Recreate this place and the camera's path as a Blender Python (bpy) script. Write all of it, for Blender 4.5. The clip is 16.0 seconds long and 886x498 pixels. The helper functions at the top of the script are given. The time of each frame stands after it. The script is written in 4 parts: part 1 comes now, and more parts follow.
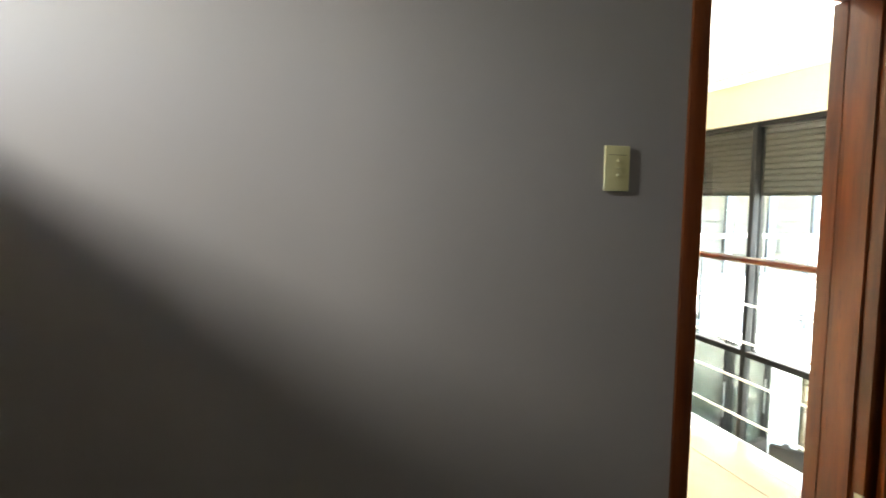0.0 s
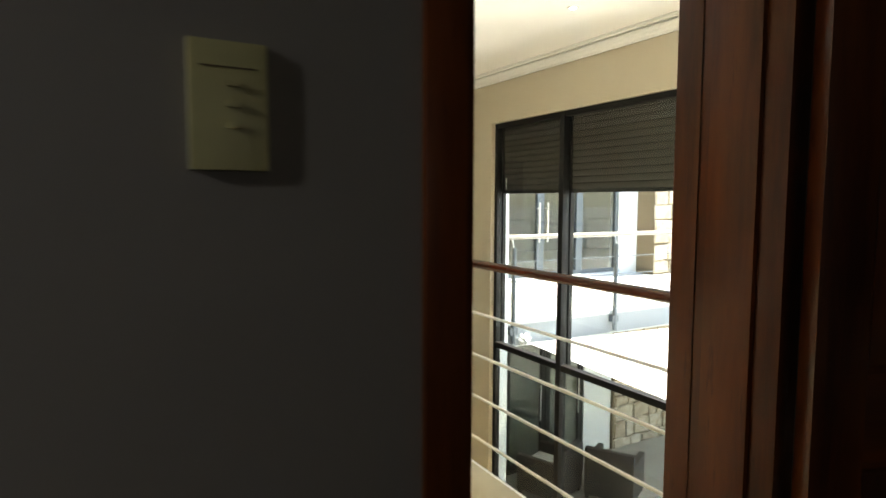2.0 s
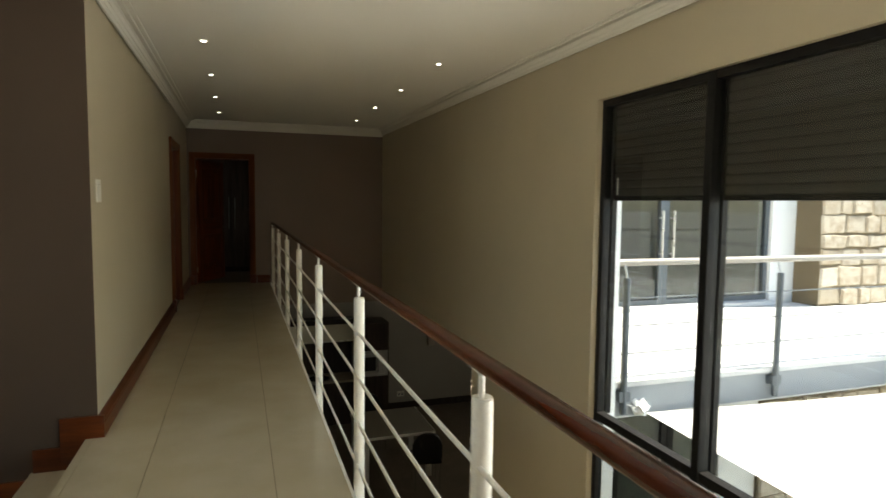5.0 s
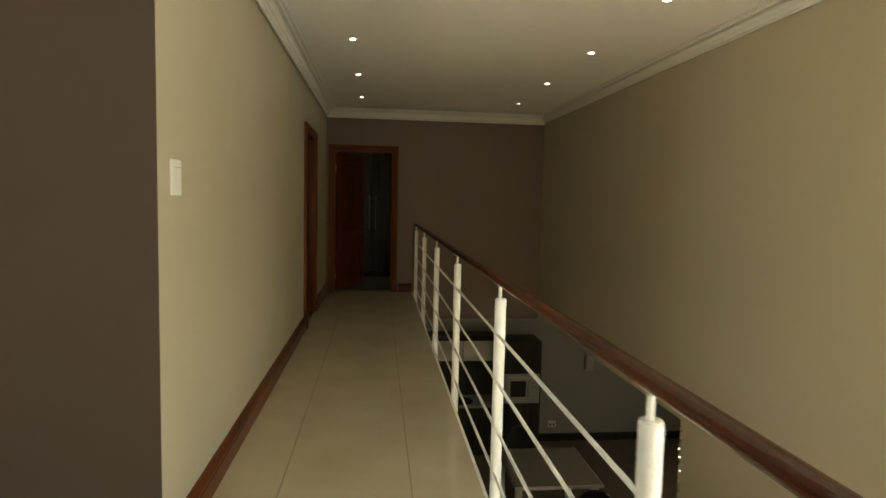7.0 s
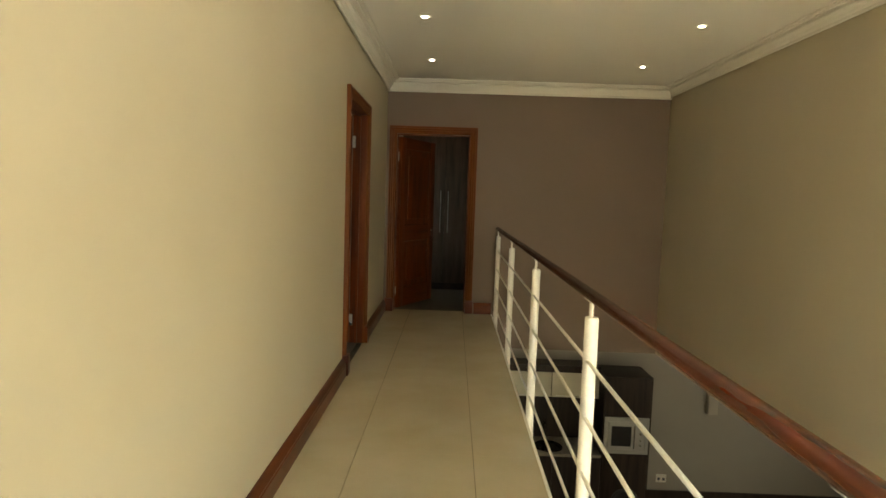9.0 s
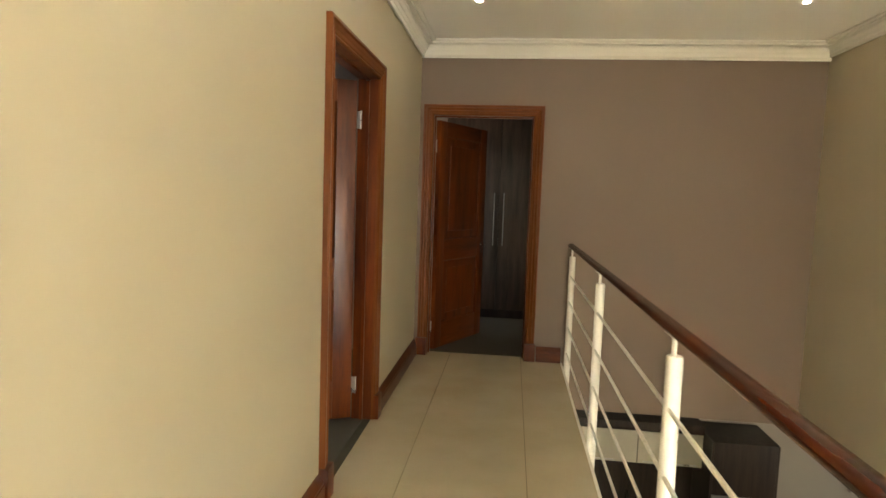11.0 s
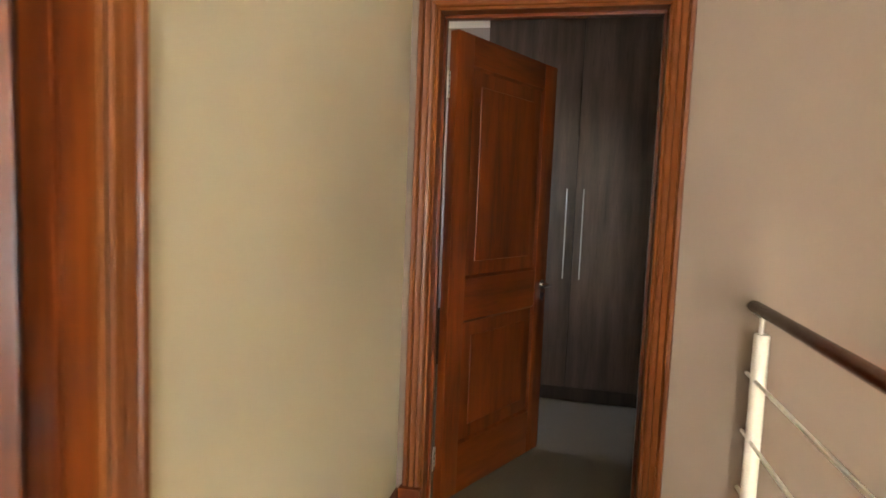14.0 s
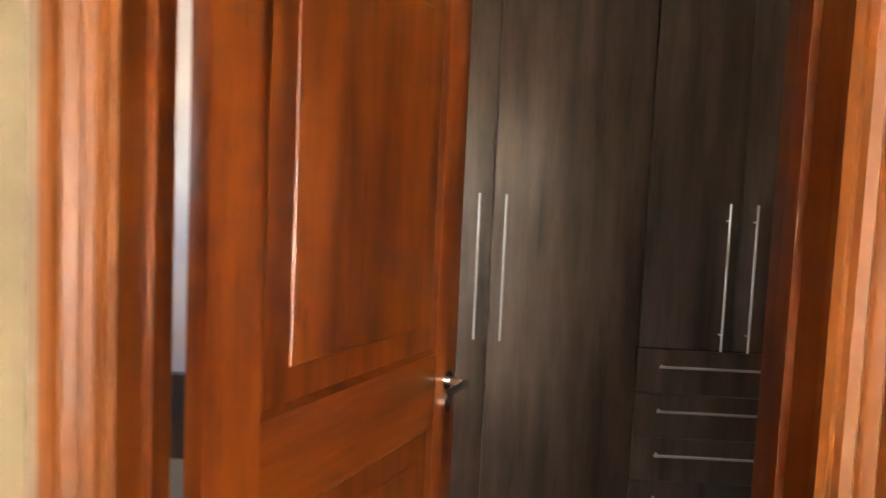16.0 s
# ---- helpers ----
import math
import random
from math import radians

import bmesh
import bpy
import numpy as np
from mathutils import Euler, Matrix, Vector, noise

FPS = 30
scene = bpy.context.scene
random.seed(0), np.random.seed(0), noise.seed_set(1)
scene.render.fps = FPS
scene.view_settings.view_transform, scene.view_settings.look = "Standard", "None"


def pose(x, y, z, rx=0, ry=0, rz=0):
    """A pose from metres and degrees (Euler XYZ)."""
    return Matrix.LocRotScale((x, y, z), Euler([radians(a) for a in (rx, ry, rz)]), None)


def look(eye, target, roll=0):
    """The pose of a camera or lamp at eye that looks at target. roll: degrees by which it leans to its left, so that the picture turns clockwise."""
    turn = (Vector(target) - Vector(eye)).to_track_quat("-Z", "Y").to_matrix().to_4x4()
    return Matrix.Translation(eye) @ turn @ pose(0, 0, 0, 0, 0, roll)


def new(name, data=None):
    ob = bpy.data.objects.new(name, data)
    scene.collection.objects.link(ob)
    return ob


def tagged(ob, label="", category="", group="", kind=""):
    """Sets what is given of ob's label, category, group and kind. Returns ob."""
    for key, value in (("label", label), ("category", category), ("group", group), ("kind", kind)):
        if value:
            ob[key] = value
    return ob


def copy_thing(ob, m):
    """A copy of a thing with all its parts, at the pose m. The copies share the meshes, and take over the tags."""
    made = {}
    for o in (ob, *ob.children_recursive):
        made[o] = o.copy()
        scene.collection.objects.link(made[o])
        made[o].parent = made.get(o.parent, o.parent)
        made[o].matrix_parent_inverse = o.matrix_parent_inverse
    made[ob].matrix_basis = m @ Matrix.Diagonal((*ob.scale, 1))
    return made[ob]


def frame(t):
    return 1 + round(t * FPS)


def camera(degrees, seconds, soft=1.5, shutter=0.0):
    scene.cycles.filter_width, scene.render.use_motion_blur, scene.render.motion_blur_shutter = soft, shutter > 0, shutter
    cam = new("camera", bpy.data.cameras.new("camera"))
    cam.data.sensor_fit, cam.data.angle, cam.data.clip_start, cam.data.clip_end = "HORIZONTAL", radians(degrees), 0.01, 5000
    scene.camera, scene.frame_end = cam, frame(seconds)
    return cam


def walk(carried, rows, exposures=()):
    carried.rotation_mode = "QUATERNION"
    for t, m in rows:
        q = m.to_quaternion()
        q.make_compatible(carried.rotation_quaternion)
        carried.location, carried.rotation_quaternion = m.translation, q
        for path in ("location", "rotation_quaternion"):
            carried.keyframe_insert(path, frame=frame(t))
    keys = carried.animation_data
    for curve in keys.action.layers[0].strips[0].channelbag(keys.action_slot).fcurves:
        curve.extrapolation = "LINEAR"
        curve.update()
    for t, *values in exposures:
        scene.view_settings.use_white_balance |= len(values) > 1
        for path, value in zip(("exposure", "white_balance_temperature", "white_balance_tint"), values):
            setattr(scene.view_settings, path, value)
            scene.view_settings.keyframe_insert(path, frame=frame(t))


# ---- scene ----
cam = camera(73.1, 16.0, shutter=0.4)
PATH = [
    (0, (-1.098, -6.333, 1.308), (-0.643, -4.392, 1.143), 0.9),
    (0.5, (-0.99, -6.06, 1.303), (-0.311, -4.186, 1.144), 0.5),
    (1, (-0.806, -5.748, 1.295), (0.019, -3.932, 1.144), -0.2),
    (1.5, (-0.59, -5.539, 1.293), (0.351, -3.781, 1.138), 0.1),
    (2, (-0.307, -5.372, 1.309), (0.673, -3.635, 1.151), 0.2),
    (2.5, (0.014, -5.123, 1.295), (1.004, -3.391, 1.15), -0.3),
    (2.7, (0.118, -5.047, 1.329), (1.109, -3.316, 1.176), -0.3),
    (2.8, (0.162, -5.019, 1.331), (1.151, -3.288, 1.178), -0.2),
    (2.9, (0.199, -4.974, 1.328), (1.19, -3.243, 1.178), -0.2),
    (3, (0.233, -4.95, 1.324), (1.223, -3.218, 1.176), -0.3),
    (3.2, (0.319, -4.88, 1.338), (1.299, -3.143, 1.188), 0.0),
    (5.5, (0.802, -3.547, 1.361), (1.315, -1.62, 1.209), 0.7),
    (6, (0.78, -3.149, 1.36), (1.169, -1.194, 1.205), 1.0),
    (6.5, (0.766, -2.697, 1.359), (1.062, -0.725, 1.203), 1.1),
    (7, (0.758, -2.259, 1.344), (0.974, -0.277, 1.187), 1.3),
    (7.5, (0.744, -1.789, 1.347), (0.899, 0.199, 1.186), 1.5),
    (8, (0.754, -1.3, 1.344), (0.834, 0.692, 1.18), 1.6),
    (8.5, (0.747, -0.815, 1.33), (0.773, 1.178, 1.166), 1.7),
    (9, (0.782, -0.351, 1.341), (0.753, 1.641, 1.168), 1.9),
    (9.5, (0.775, 0.105, 1.342), (0.693, 2.096, 1.169), 1.9),
    (10, (0.801, 0.563, 1.352), (0.667, 2.551, 1.179), 1.9),
    (12.5, (0.795, 2.87, 1.388), (0.419, 4.825, 1.207), 2.4),
    (13, (0.749, 3.324, 1.368), (0.323, 5.271, 1.191), 2.5),
    (13.5, (0.696, 3.792, 1.325), (0.267, 5.738, 1.164), 2.5),
    (14, (0.668, 4.245, 1.34), (0.239, 6.191, 1.167), 2.3),
    (14.5, (0.612, 4.683, 1.342), (0.194, 6.632, 1.178), 2.5),
    (15, (0.608, 5.103, 1.358), (0.21, 7.056, 1.197), 2.6),
    (15.5, (0.544, 5.508, 1.362), (0.269, 7.483, 1.205), 2.7),
    (16, (0.519, 5.845, 1.345), (0.471, 7.841, 1.222), 2.6),
]
walk(cam, [(t, look(eye, target, roll)) for t, eye, target, roll in PATH],
     [(0, 4.6, 6500, 4), (1, 3.35, 6700, 5), (2, 2.4, 6900, 4), (3, 2.65, 6900, 3), (5.5, 1.45, 6900, 6), (6.5, 1.98, 7200, 5), (7.5, 2.6, 7700, 3), (8.5, 3.28, 7700, 3), (10, 4.2, 7100, 7),
      (12.5, 4.92, 6900, 11), (13.5, 5.25, 6700, 14), (14.5, 5.88, 6200, 14), (15.5, 6.35, 6100, 14), (16, 6.9, 7300, 15)])

# ---------------------------------------------------------------- light
world = bpy.data.worlds.new("sky")
scene.world = world
world.use_nodes = True
wn = world.node_tree
sky = wn.nodes.new("ShaderNodeTexSky")
sky.sky_type = "NISHITA"
sky.sun_disc = False
sky.sun_elevation = radians(66)
sky.sun_rotation = radians(101)
wn.links.new(sky.outputs[0], wn.nodes["Background"].inputs[0])
wn.nodes["Background"].inputs[1].default_value = 0.15

sun_data = bpy.data.lights.new("sun", "SUN")
sun_data.energy, sun_data.angle, sun_data.color = 5.0, radians(0.5), (1, 0.95, 0.86)
sun = new("sun", sun_data)
sun.matrix_world = look((3.6, -0.7, 8.2), (0, 0, 0))


def fill_light(x, y, z, tx, ty, tz, sx, sy, watts, spread=180, color=(0.86, 0.93, 1.0)):
    d = bpy.data.lights.new("fill_light", "AREA")
    d.shape, d.size, d.size_y, d.energy, d.color, d.spread = "RECTANGLE", sx, sy, watts, color, radians(spread)
    o = new("fill_light", d)
    o.matrix_world = look((x, y, z), (tx, ty, tz))
    return o


# unseen area lamps; only the bedroom and far bedroom ones have inferred windows
fill_light(-3.9, -5.62, 2.74, -2.25, -4.95, 1.95, 0.35, 0.42, 1.0, 54, (0.97, 0.98, 1.0))
# added soft fill for the bedroom wall; the back wall has no window
fill_light(0.6, -8.55, 1.6, 0.3, 0, 1.2, 1.4, 1.2, 0.3, 180, (1.0, 0.97, 0.91))
# added stair hall fill, brightens the window wall and gallery ceiling
fill_light(-3.19, -3.2, 1.2, 3.2, -2.3, 1.7, 1.8, 1.6, 4.5, 96, (0.95, 0.98, 1.0))
# added fill for the dining room below, in front of a solid wall
fill_light(6.66, 5.4, -1.6, 3.0, 5.6, -1.8, 2.4, 1.6, 3.3, 180, (1.0, 0.95, 0.82))
fill_light(-2.72, 7.8, 1.85, 0.0, 7.7, 1.5, 1.1, 0.6, 0.31, 140, (1.0, 0.93, 0.82))
# added lamp in the unseen third window bay, brightens the ceiling nearby
fill_light(3.52, -3.53, 0.95, 1.1, -2.3, 2.5, 0.9, 2.0, 13, 135, (1.0, 0.98, 0.94))
# added weak fill inside the closed side room
fill_light(-2.25, 4.4, 1.5, 0, 4.4, 1.2, 1.0, 1.2, 0.3, 180)


# ---------------------------------------------------------------- materials
def mat(name):
    m = bpy.data.materials.new(name)
    m.use_nodes = True
    nt = m.node_tree
    return m, nt, nt.nodes["Principled BSDF"]


def node(nt, kind, **kw):
    n = nt.nodes.new(kind)
    for k, v in kw.items():
        n.inputs[k].default_value = v
    return n


def mixed(nt, fac, a, b):
    r = nt.nodes.new("ShaderNodeMix")
    r.data_type = "RGBA"
    nt.links.new(fac, r.inputs[0])
    for v, i in ((a, 6), (b, 7)):
        if isinstance(v, tuple):
            r.inputs[i].default_value = (*v, 1)
        else:
            nt.links.new(v, r.inputs[i])
    return r.outputs[2]


def ramp(nt, src, lo, hi):
    r = nt.nodes.new("ShaderNodeMapRange")
    r.inputs[1].default_value, r.inputs[2].default_value = lo, hi
    nt.links.new(src, r.inputs[0])
    return r.outputs[0]


def coords(nt, scale):
    t = nt.nodes.new("ShaderNodeTexCoord")
    m = node(nt, "ShaderNodeMapping", Scale=scale)
    nt.links.new(t.outputs["Object"], m.inputs[0])
    return m.outputs[0]


def noise_tex(nt, vec, scale, detail=4.0, rough=0.55):
    n = node(nt, "ShaderNodeTexNoise", Scale=scale, Detail=detail, Roughness=rough)
    nt.links.new(vec, n.inputs["Vector"])
    return n.outputs["Fac"]


def bump(nt, bs, h, strength, dist=0.002):
    b = node(nt, "ShaderNodeBump", Strength=strength, Distance=dist)
    nt.links.new(h, b.inputs["Height"])
    nt.links.new(b.outputs[0], bs.inputs["Normal"])


def painted(name, color, rough=0.6, relief=0.25, var=0.06):
    """Rolled wall paint: broad scuffs, a fine orange-peel relief."""
    m, nt, bs = mat(name)
    v = coords(nt, (1, 1, 1))
    big = ramp(nt, noise_tex(nt, v, 0.9, 5), 0.3, 0.75)
    dark = tuple(c * (1 - var) for c in color)
    light = tuple(min(1, c * (1 + var)) for c in color)
    c = mixed(nt, big, dark, light)
    mark = ramp(nt, noise_tex(nt, v, 7, 6, 0.7), 0.66, 0.8)
    c = mixed(nt, mark, c, tuple(x * (1 - var * 1.6) for x in color))
    nt.links.new(c, bs.inputs["Base Color"])
    bs.inputs["Roughness"].default_value = rough
    bump(nt, bs, noise_tex(nt, v, 260, 2), relief, 0.0006)
    return m


def wood(name, dark, light, rough=0.33, along=2, stretch=8, coat=0.16):
    m, nt, bs = mat(name)
    s = [stretch, stretch, stretch]
    s[along] = 0.9
    v = coords(nt, s)
    oi = nt.nodes.new("ShaderNodeObjectInfo")
    add = nt.nodes.new("ShaderNodeVectorMath")
    nt.links.new(v, add.inputs[0])
    comb = nt.nodes.new("ShaderNodeCombineXYZ")
    mul = nt.nodes.new("ShaderNodeMath")
    mul.operation, mul.inputs[1].default_value = "MULTIPLY", 23.0
    nt.links.new(oi.outputs["Random"], mul.inputs[0])
    for i in range(3):
        nt.links.new(mul.outputs[0], comb.inputs[i])
    nt.links.new(comb.outputs[0], add.inputs[1])
    v = add.outputs[0]
    g = noise_tex(nt, v, 1.3, 8, 0.62)
    fine = noise_tex(nt, v, 7.0, 4, 0.7)
    c = mixed(nt, ramp(nt, g, 0.32, 0.7), dark, light)
    c = mixed(nt, ramp(nt, fine, 0.58, 0.78), c, dark)
    tone = mixed(nt, oi.outputs["Random"], (0.86, 0.84, 0.84), (1.12, 1.08, 1.04))
    mm = nt.nodes.new("ShaderNodeMix")
    mm.data_type, mm.blend_type = "RGBA", "MULTIPLY"
    mm.inputs[0].default_value = 1
    nt.links.new(c, mm.inputs[6])
    nt.links.new(tone, mm.inputs[7])
    nt.links.new(mm.outputs[2], bs.inputs["Base Color"])
    bs.inputs["Roughness"].default_value = rough
    bs.inputs["Specular IOR Level"].default_value = 0.35
    bs.inputs["Coat Weight"].default_value = coat
    bs.inputs["Coat Roughness"].default_value = 0.17
    bump(nt, bs, fine, 0.15, 0.0008)
    return m


def plain(name, color, rough=0.45, metal=0.0, var=0.08, scale=30):
    m, nt, bs = mat(name)
    v = coords(nt, (1, 1, 1))
    f = noise_tex(nt, v, scale, 5)
    nt.links.new(mixed(nt, ramp(nt, f, 0.3, 0.7), tuple(c * (1 - var) for c in color), tuple(min(1, c * (1 + var)) for c in color)), bs.inputs["Base Color"])
    bs.inputs["Metallic"].default_value = metal
    nt.links.new(ramp_to(nt, noise_tex(nt, v, scale * 3, 3), rough * 0.8, rough * 1.2), bs.inputs["Roughness"])
    return m


def ramp_to(nt, src, a, b):
    r = nt.nodes.new("ShaderNodeMapRange")
    r.inputs[1].default_value, r.inputs[2].default_value, r.inputs[3].default_value, r.inputs[4].default_value = 0.3, 0.7, a, b
    nt.links.new(src, r.inputs[0])
    return r.outputs[0]


def glass_mat(name, tint, gloss=0.03):
    m = bpy.data.materials.new(name)
    m.use_nodes = True
    nt = m.node_tree
    nt.nodes.remove(nt.nodes["Principled BSDF"])
    tr = node(nt, "ShaderNodeBsdfTransparent", Color=(*tint, 1))
    gl = node(nt, "ShaderNodeBsdfGlossy", Color=(1, 1, 1, 1), Roughness=0.0)
    lw = node(nt, "ShaderNodeLayerWeight", Blend=0.5)
    pw = nt.nodes.new("ShaderNodeMath")
    pw.operation, pw.inputs[1].default_value = "POWER", 5.0
    nt.links.new(lw.outputs["Facing"], pw.inputs[0])
    ad = nt.nodes.new("ShaderNodeMath")
    ad.operation, ad.inputs[1].default_value, ad.inputs[2].default_value = "MULTIPLY_ADD", 0.9, gloss
    nt.links.new(pw.outputs[0], ad.inputs[0])
    mx = nt.nodes.new("ShaderNodeMixShader")
    nt.links.new(ad.outputs[0], mx.inputs[0])
    nt.links.new(tr.outputs[0], mx.inputs[1])
    nt.links.new(gl.outputs[0], mx.inputs[2])
    nt.links.new(mx.outputs[0], nt.nodes["Material Output"].inputs[0])
    return m


def glowing(name, color, strength):
    m, nt, bs = mat(name)
    bs.inputs["Base Color"].default_value = (*color, 1)
    bs.inputs["Emission Color"].default_value = (*color, 1)
    bs.inputs["Emission Strength"].default_value = strength
    return m


def tile_mat():
    m, nt, bs = mat("porcelain")
    v = coords(nt, (1, 1, 1))
    c = mixed(nt, ramp(nt, noise_tex(nt, v, 2.2, 6), 0.3, 0.7), (0.49, 0.42, 0.275), (0.57, 0.50, 0.35))
    c = mixed(nt, ramp(nt, noise_tex(nt, v, 190, 2), 0.62, 0.75), c, (0.60, 0.52, 0.36))
    nt.links.new(c, bs.inputs["Base Color"])
    nt.links.new(ramp_to(nt, noise_tex(nt, v, 5, 5), 0.045, 0.10), bs.inputs["Roughness"])
    bump(nt, bs, noise_tex(nt, v, 3, 2), 0.03, 0.002)
    return m


def stone_mat():
    m, nt, bs = mat("sandstone")
    v = coords(nt, (1, 1, 1))
    oi = nt.nodes.new("ShaderNodeObjectInfo")
    c = mixed(nt, oi.outputs["Random"], (0.45, 0.37, 0.27), (0.62, 0.54, 0.43))
    c = mixed(nt, ramp(nt, noise_tex(nt, v, 9, 6), 0.4, 0.75), c, (0.33, 0.25, 0.16))
    nt.links.new(c, bs.inputs["Base Color"])
    bs.inputs["Roughness"].default_value = 0.85
    bump(nt, bs, noise_tex(nt, v, 25, 6), 0.6, 0.01)
    return m


M_CEIL = painted("ceiling_paint", (0.85, 0.82, 0.755), 0.7, 0.15, 0.015)
M_WALL = painted("olive_beige_paint", (0.50, 0.43, 0.297), 0.45, 0.25, 0.05)
M_TAUPE = painted("taupe_paint", (0.222, 0.168, 0.128), 0.7, 0.25, 0.05)
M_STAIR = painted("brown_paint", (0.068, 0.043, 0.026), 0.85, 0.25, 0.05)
M_BED = painted("grey_paint", (0.31, 0.272, 0.250), 0.5, 0.3, 0.04)
M_CORN = painted("cornice_paint", (0.80, 0.77, 0.69), 0.55, 0.1, 0.02)
M_FASCIA = painted("grey_fascia", (0.31, 0.325, 0.34), 0.7, 0.3, 0.06)
M_WHITE = painted("white_plaster", (0.80, 0.80, 0.78), 0.7, 0.4, 0.05)
M_GREY = painted("grey_plaster", (0.36, 0.33, 0.28), 0.65, 0.3, 0.06)
M_WOOD = wood("mahogany", (0.055, 0.0100, 0.0018), (0.215, 0.048, 0.006))
M_WOODX = wood("mahogany_across", (0.055, 0.0100, 0.0018), (0.215, 0.048, 0.006), along=0)
M_WOODY = wood("mahogany_along", (0.06, 0.013, 0.004), (0.175, 0.044, 0.010), along=1)
M_RAIL = wood("rail_wood", (0.034, 0.008, 0.003), (0.118, 0.024, 0.006), 0.27, 1, 10, 0.06)
M_CLOSET = wood("laminate", (0.043, 0.029, 0.022), (0.128, 0.092, 0.070), 0.33, 2, 9, 0.0)
M_DARK = wood("wenge", (0.018, 0.012, 0.009), (0.05, 0.033, 0.024), 0.4, 2, 12, 0.0)
M_POST = plain("white_enamel", (0.86, 0.83, 0.75), 0.3, 0, 0.03)
M_STEEL = plain("brushed_steel", (0.62, 0.61, 0.59), 0.3, 0.75, 0.03, 3)
M_SILVER = plain("silver_paint", (0.47, 0.46, 0.43), 0.35, 0.25, 0.04)
M_CASE = wood("mahogany_casing", (0.14, 0.037, 0.006), (0.225, 0.066, 0.010), 0.38, stretch=5, coat=0.0)
M_CHROME = plain("chrome", (0.80, 0.80, 0.80), 0.12, 1.0, 0.02)
M_BRONZE = plain("dark_bronze", (0.075, 0.066, 0.055), 0.25, 0.8, 0.05)
M_BOX = plain("grey_beige_plastic", (0.46, 0.42, 0.34), 0.5, 0, 0.04)
M_TRAIL = plain("weathered_rail", (0.34, 0.305, 0.265), 0.5, 0.1, 0.06)
M_ALU = plain("dark_aluminium", (0.010, 0.009, 0.008), 0.5, 0.0)
M_ALU.node_tree.nodes["Principled BSDF"].inputs["Specular IOR Level"].default_value = 0.2
M_ALUG = plain("grey_aluminium", (0.10, 0.115, 0.13), 0.4, 0.3)
M_SHUT = plain("brown_shutter", (0.040, 0.033, 0.025), 0.65)
M_TILE = tile_mat()
M_GROUT = plain("grout", (0.16, 0.12, 0.07), 0.9, 0, 0.15, 80)
M_SCREED = plain("lower_tile", (0.62, 0.54, 0.40), 0.25, 0, 0.1, 3)
M_BROWN = plain("brown_tile", (0.15, 0.115, 0.08), 0.35, 0, 0.12, 3)
M_CARPET = plain("grey_carpet", (0.12, 0.112, 0.09), 0.95, 0, 0.2, 260)
M_CARPETT = plain("tan_carpet", (0.105, 0.084, 0.053), 0.9, 0, 0.2, 260)
M_PLATE = plain("cream_plastic", (0.62, 0.55, 0.27), 0.35, 0, 0.03)
M_PLATEW = plain("white_plastic", (0.80, 0.78, 0.70), 0.35, 0, 0.03)
M_GLASS = glass_mat("clear_glass", (0.93, 0.95, 0.94))
M_GLASSD = glass_mat("grey_glass", (0.72, 0.75, 0.74), 0.05)
M_LAMP = glowing("downlight_glow", (1.0, 0.95, 0.86), 10.0)
M_STONE = stone_mat()
M_DECK = plain("pale_paving", (0.62, 0.61, 0.59), 0.8, 0, 0.06, 6)
M_SAIL = plain("white_canvas", (0.86, 0.85, 0.83), 0.85, 0, 0.04, 9)
M_BLACK = plain("black_leather", (0.015, 0.013, 0.012), 0.4)
M_TOP = plain("stone_top", (0.30, 0.27, 0.22), 0.25, 0, 0.12, 40)
M_CABW = plain("cream_gloss_door", (0.62, 0.58, 0.46), 0.2, 0, 0.02)
M_RATTAN = plain("dark_rattan", (0.03, 0.022, 0.018), 0.6, 0, 0.3, 90)
M_CUSH = plain("white_cushion", (0.75, 0.74, 0.71), 0.9, 0, 0.05, 60)
M_GROUND = plain("ground_paving", (0.34, 0.32, 0.28), 0.9, 0, 0.15, 2)


# ---------------------------------------------------------------- mesh helpers
def bm_box(bm, x0, x1, y0, y1, z0, z1):
    x0, x1 = sorted((x0, x1)); y0, y1 = sorted((y0, y1)); z0, z1 = sorted((z0, z1))
    v = [bm.verts.new((x, y, z)) for x in (x0, x1) for y in (y0, y1) for z in (z0, z1)]
    for f in ((0, 1, 3, 2), (4, 6, 7, 5), (0, 4, 5, 1), (2, 3, 7, 6), (0, 2, 6, 4), (1, 5, 7, 3)):
        bm.faces.new([v[i] for i in f])
    return bm


def box(*b, bevel=0.0):
    bm = bmesh.new()
    bm_box(bm, *b)
    if bevel:
        bmesh.ops.bevel(bm, geom=list(bm.edges), offset=bevel, segments=2, affect="EDGES", profile=0.7)
    return bm


def boxes(*bs):
    bm = bmesh.new()
    for b in bs:
        bm_box(bm, *b)
    return bm


def bm_rod(bm, a, b, r, n=16, r2=None):
    a, b = Vector(a), Vector(b)
    m = Matrix.Translation((a + b) / 2) @ (b - a).to_track_quat("Z", "Y").to_matrix().to_4x4()
    bmesh.ops.create_cone(bm, cap_ends=True, segments=n, radius1=r, radius2=r if r2 is None else r2, depth=(b - a).length, matrix=m)
    return bm


def rod(a, b, r, n=16, r2=None):
    return bm_rod(bmesh.new(), a, b, r, n, r2)


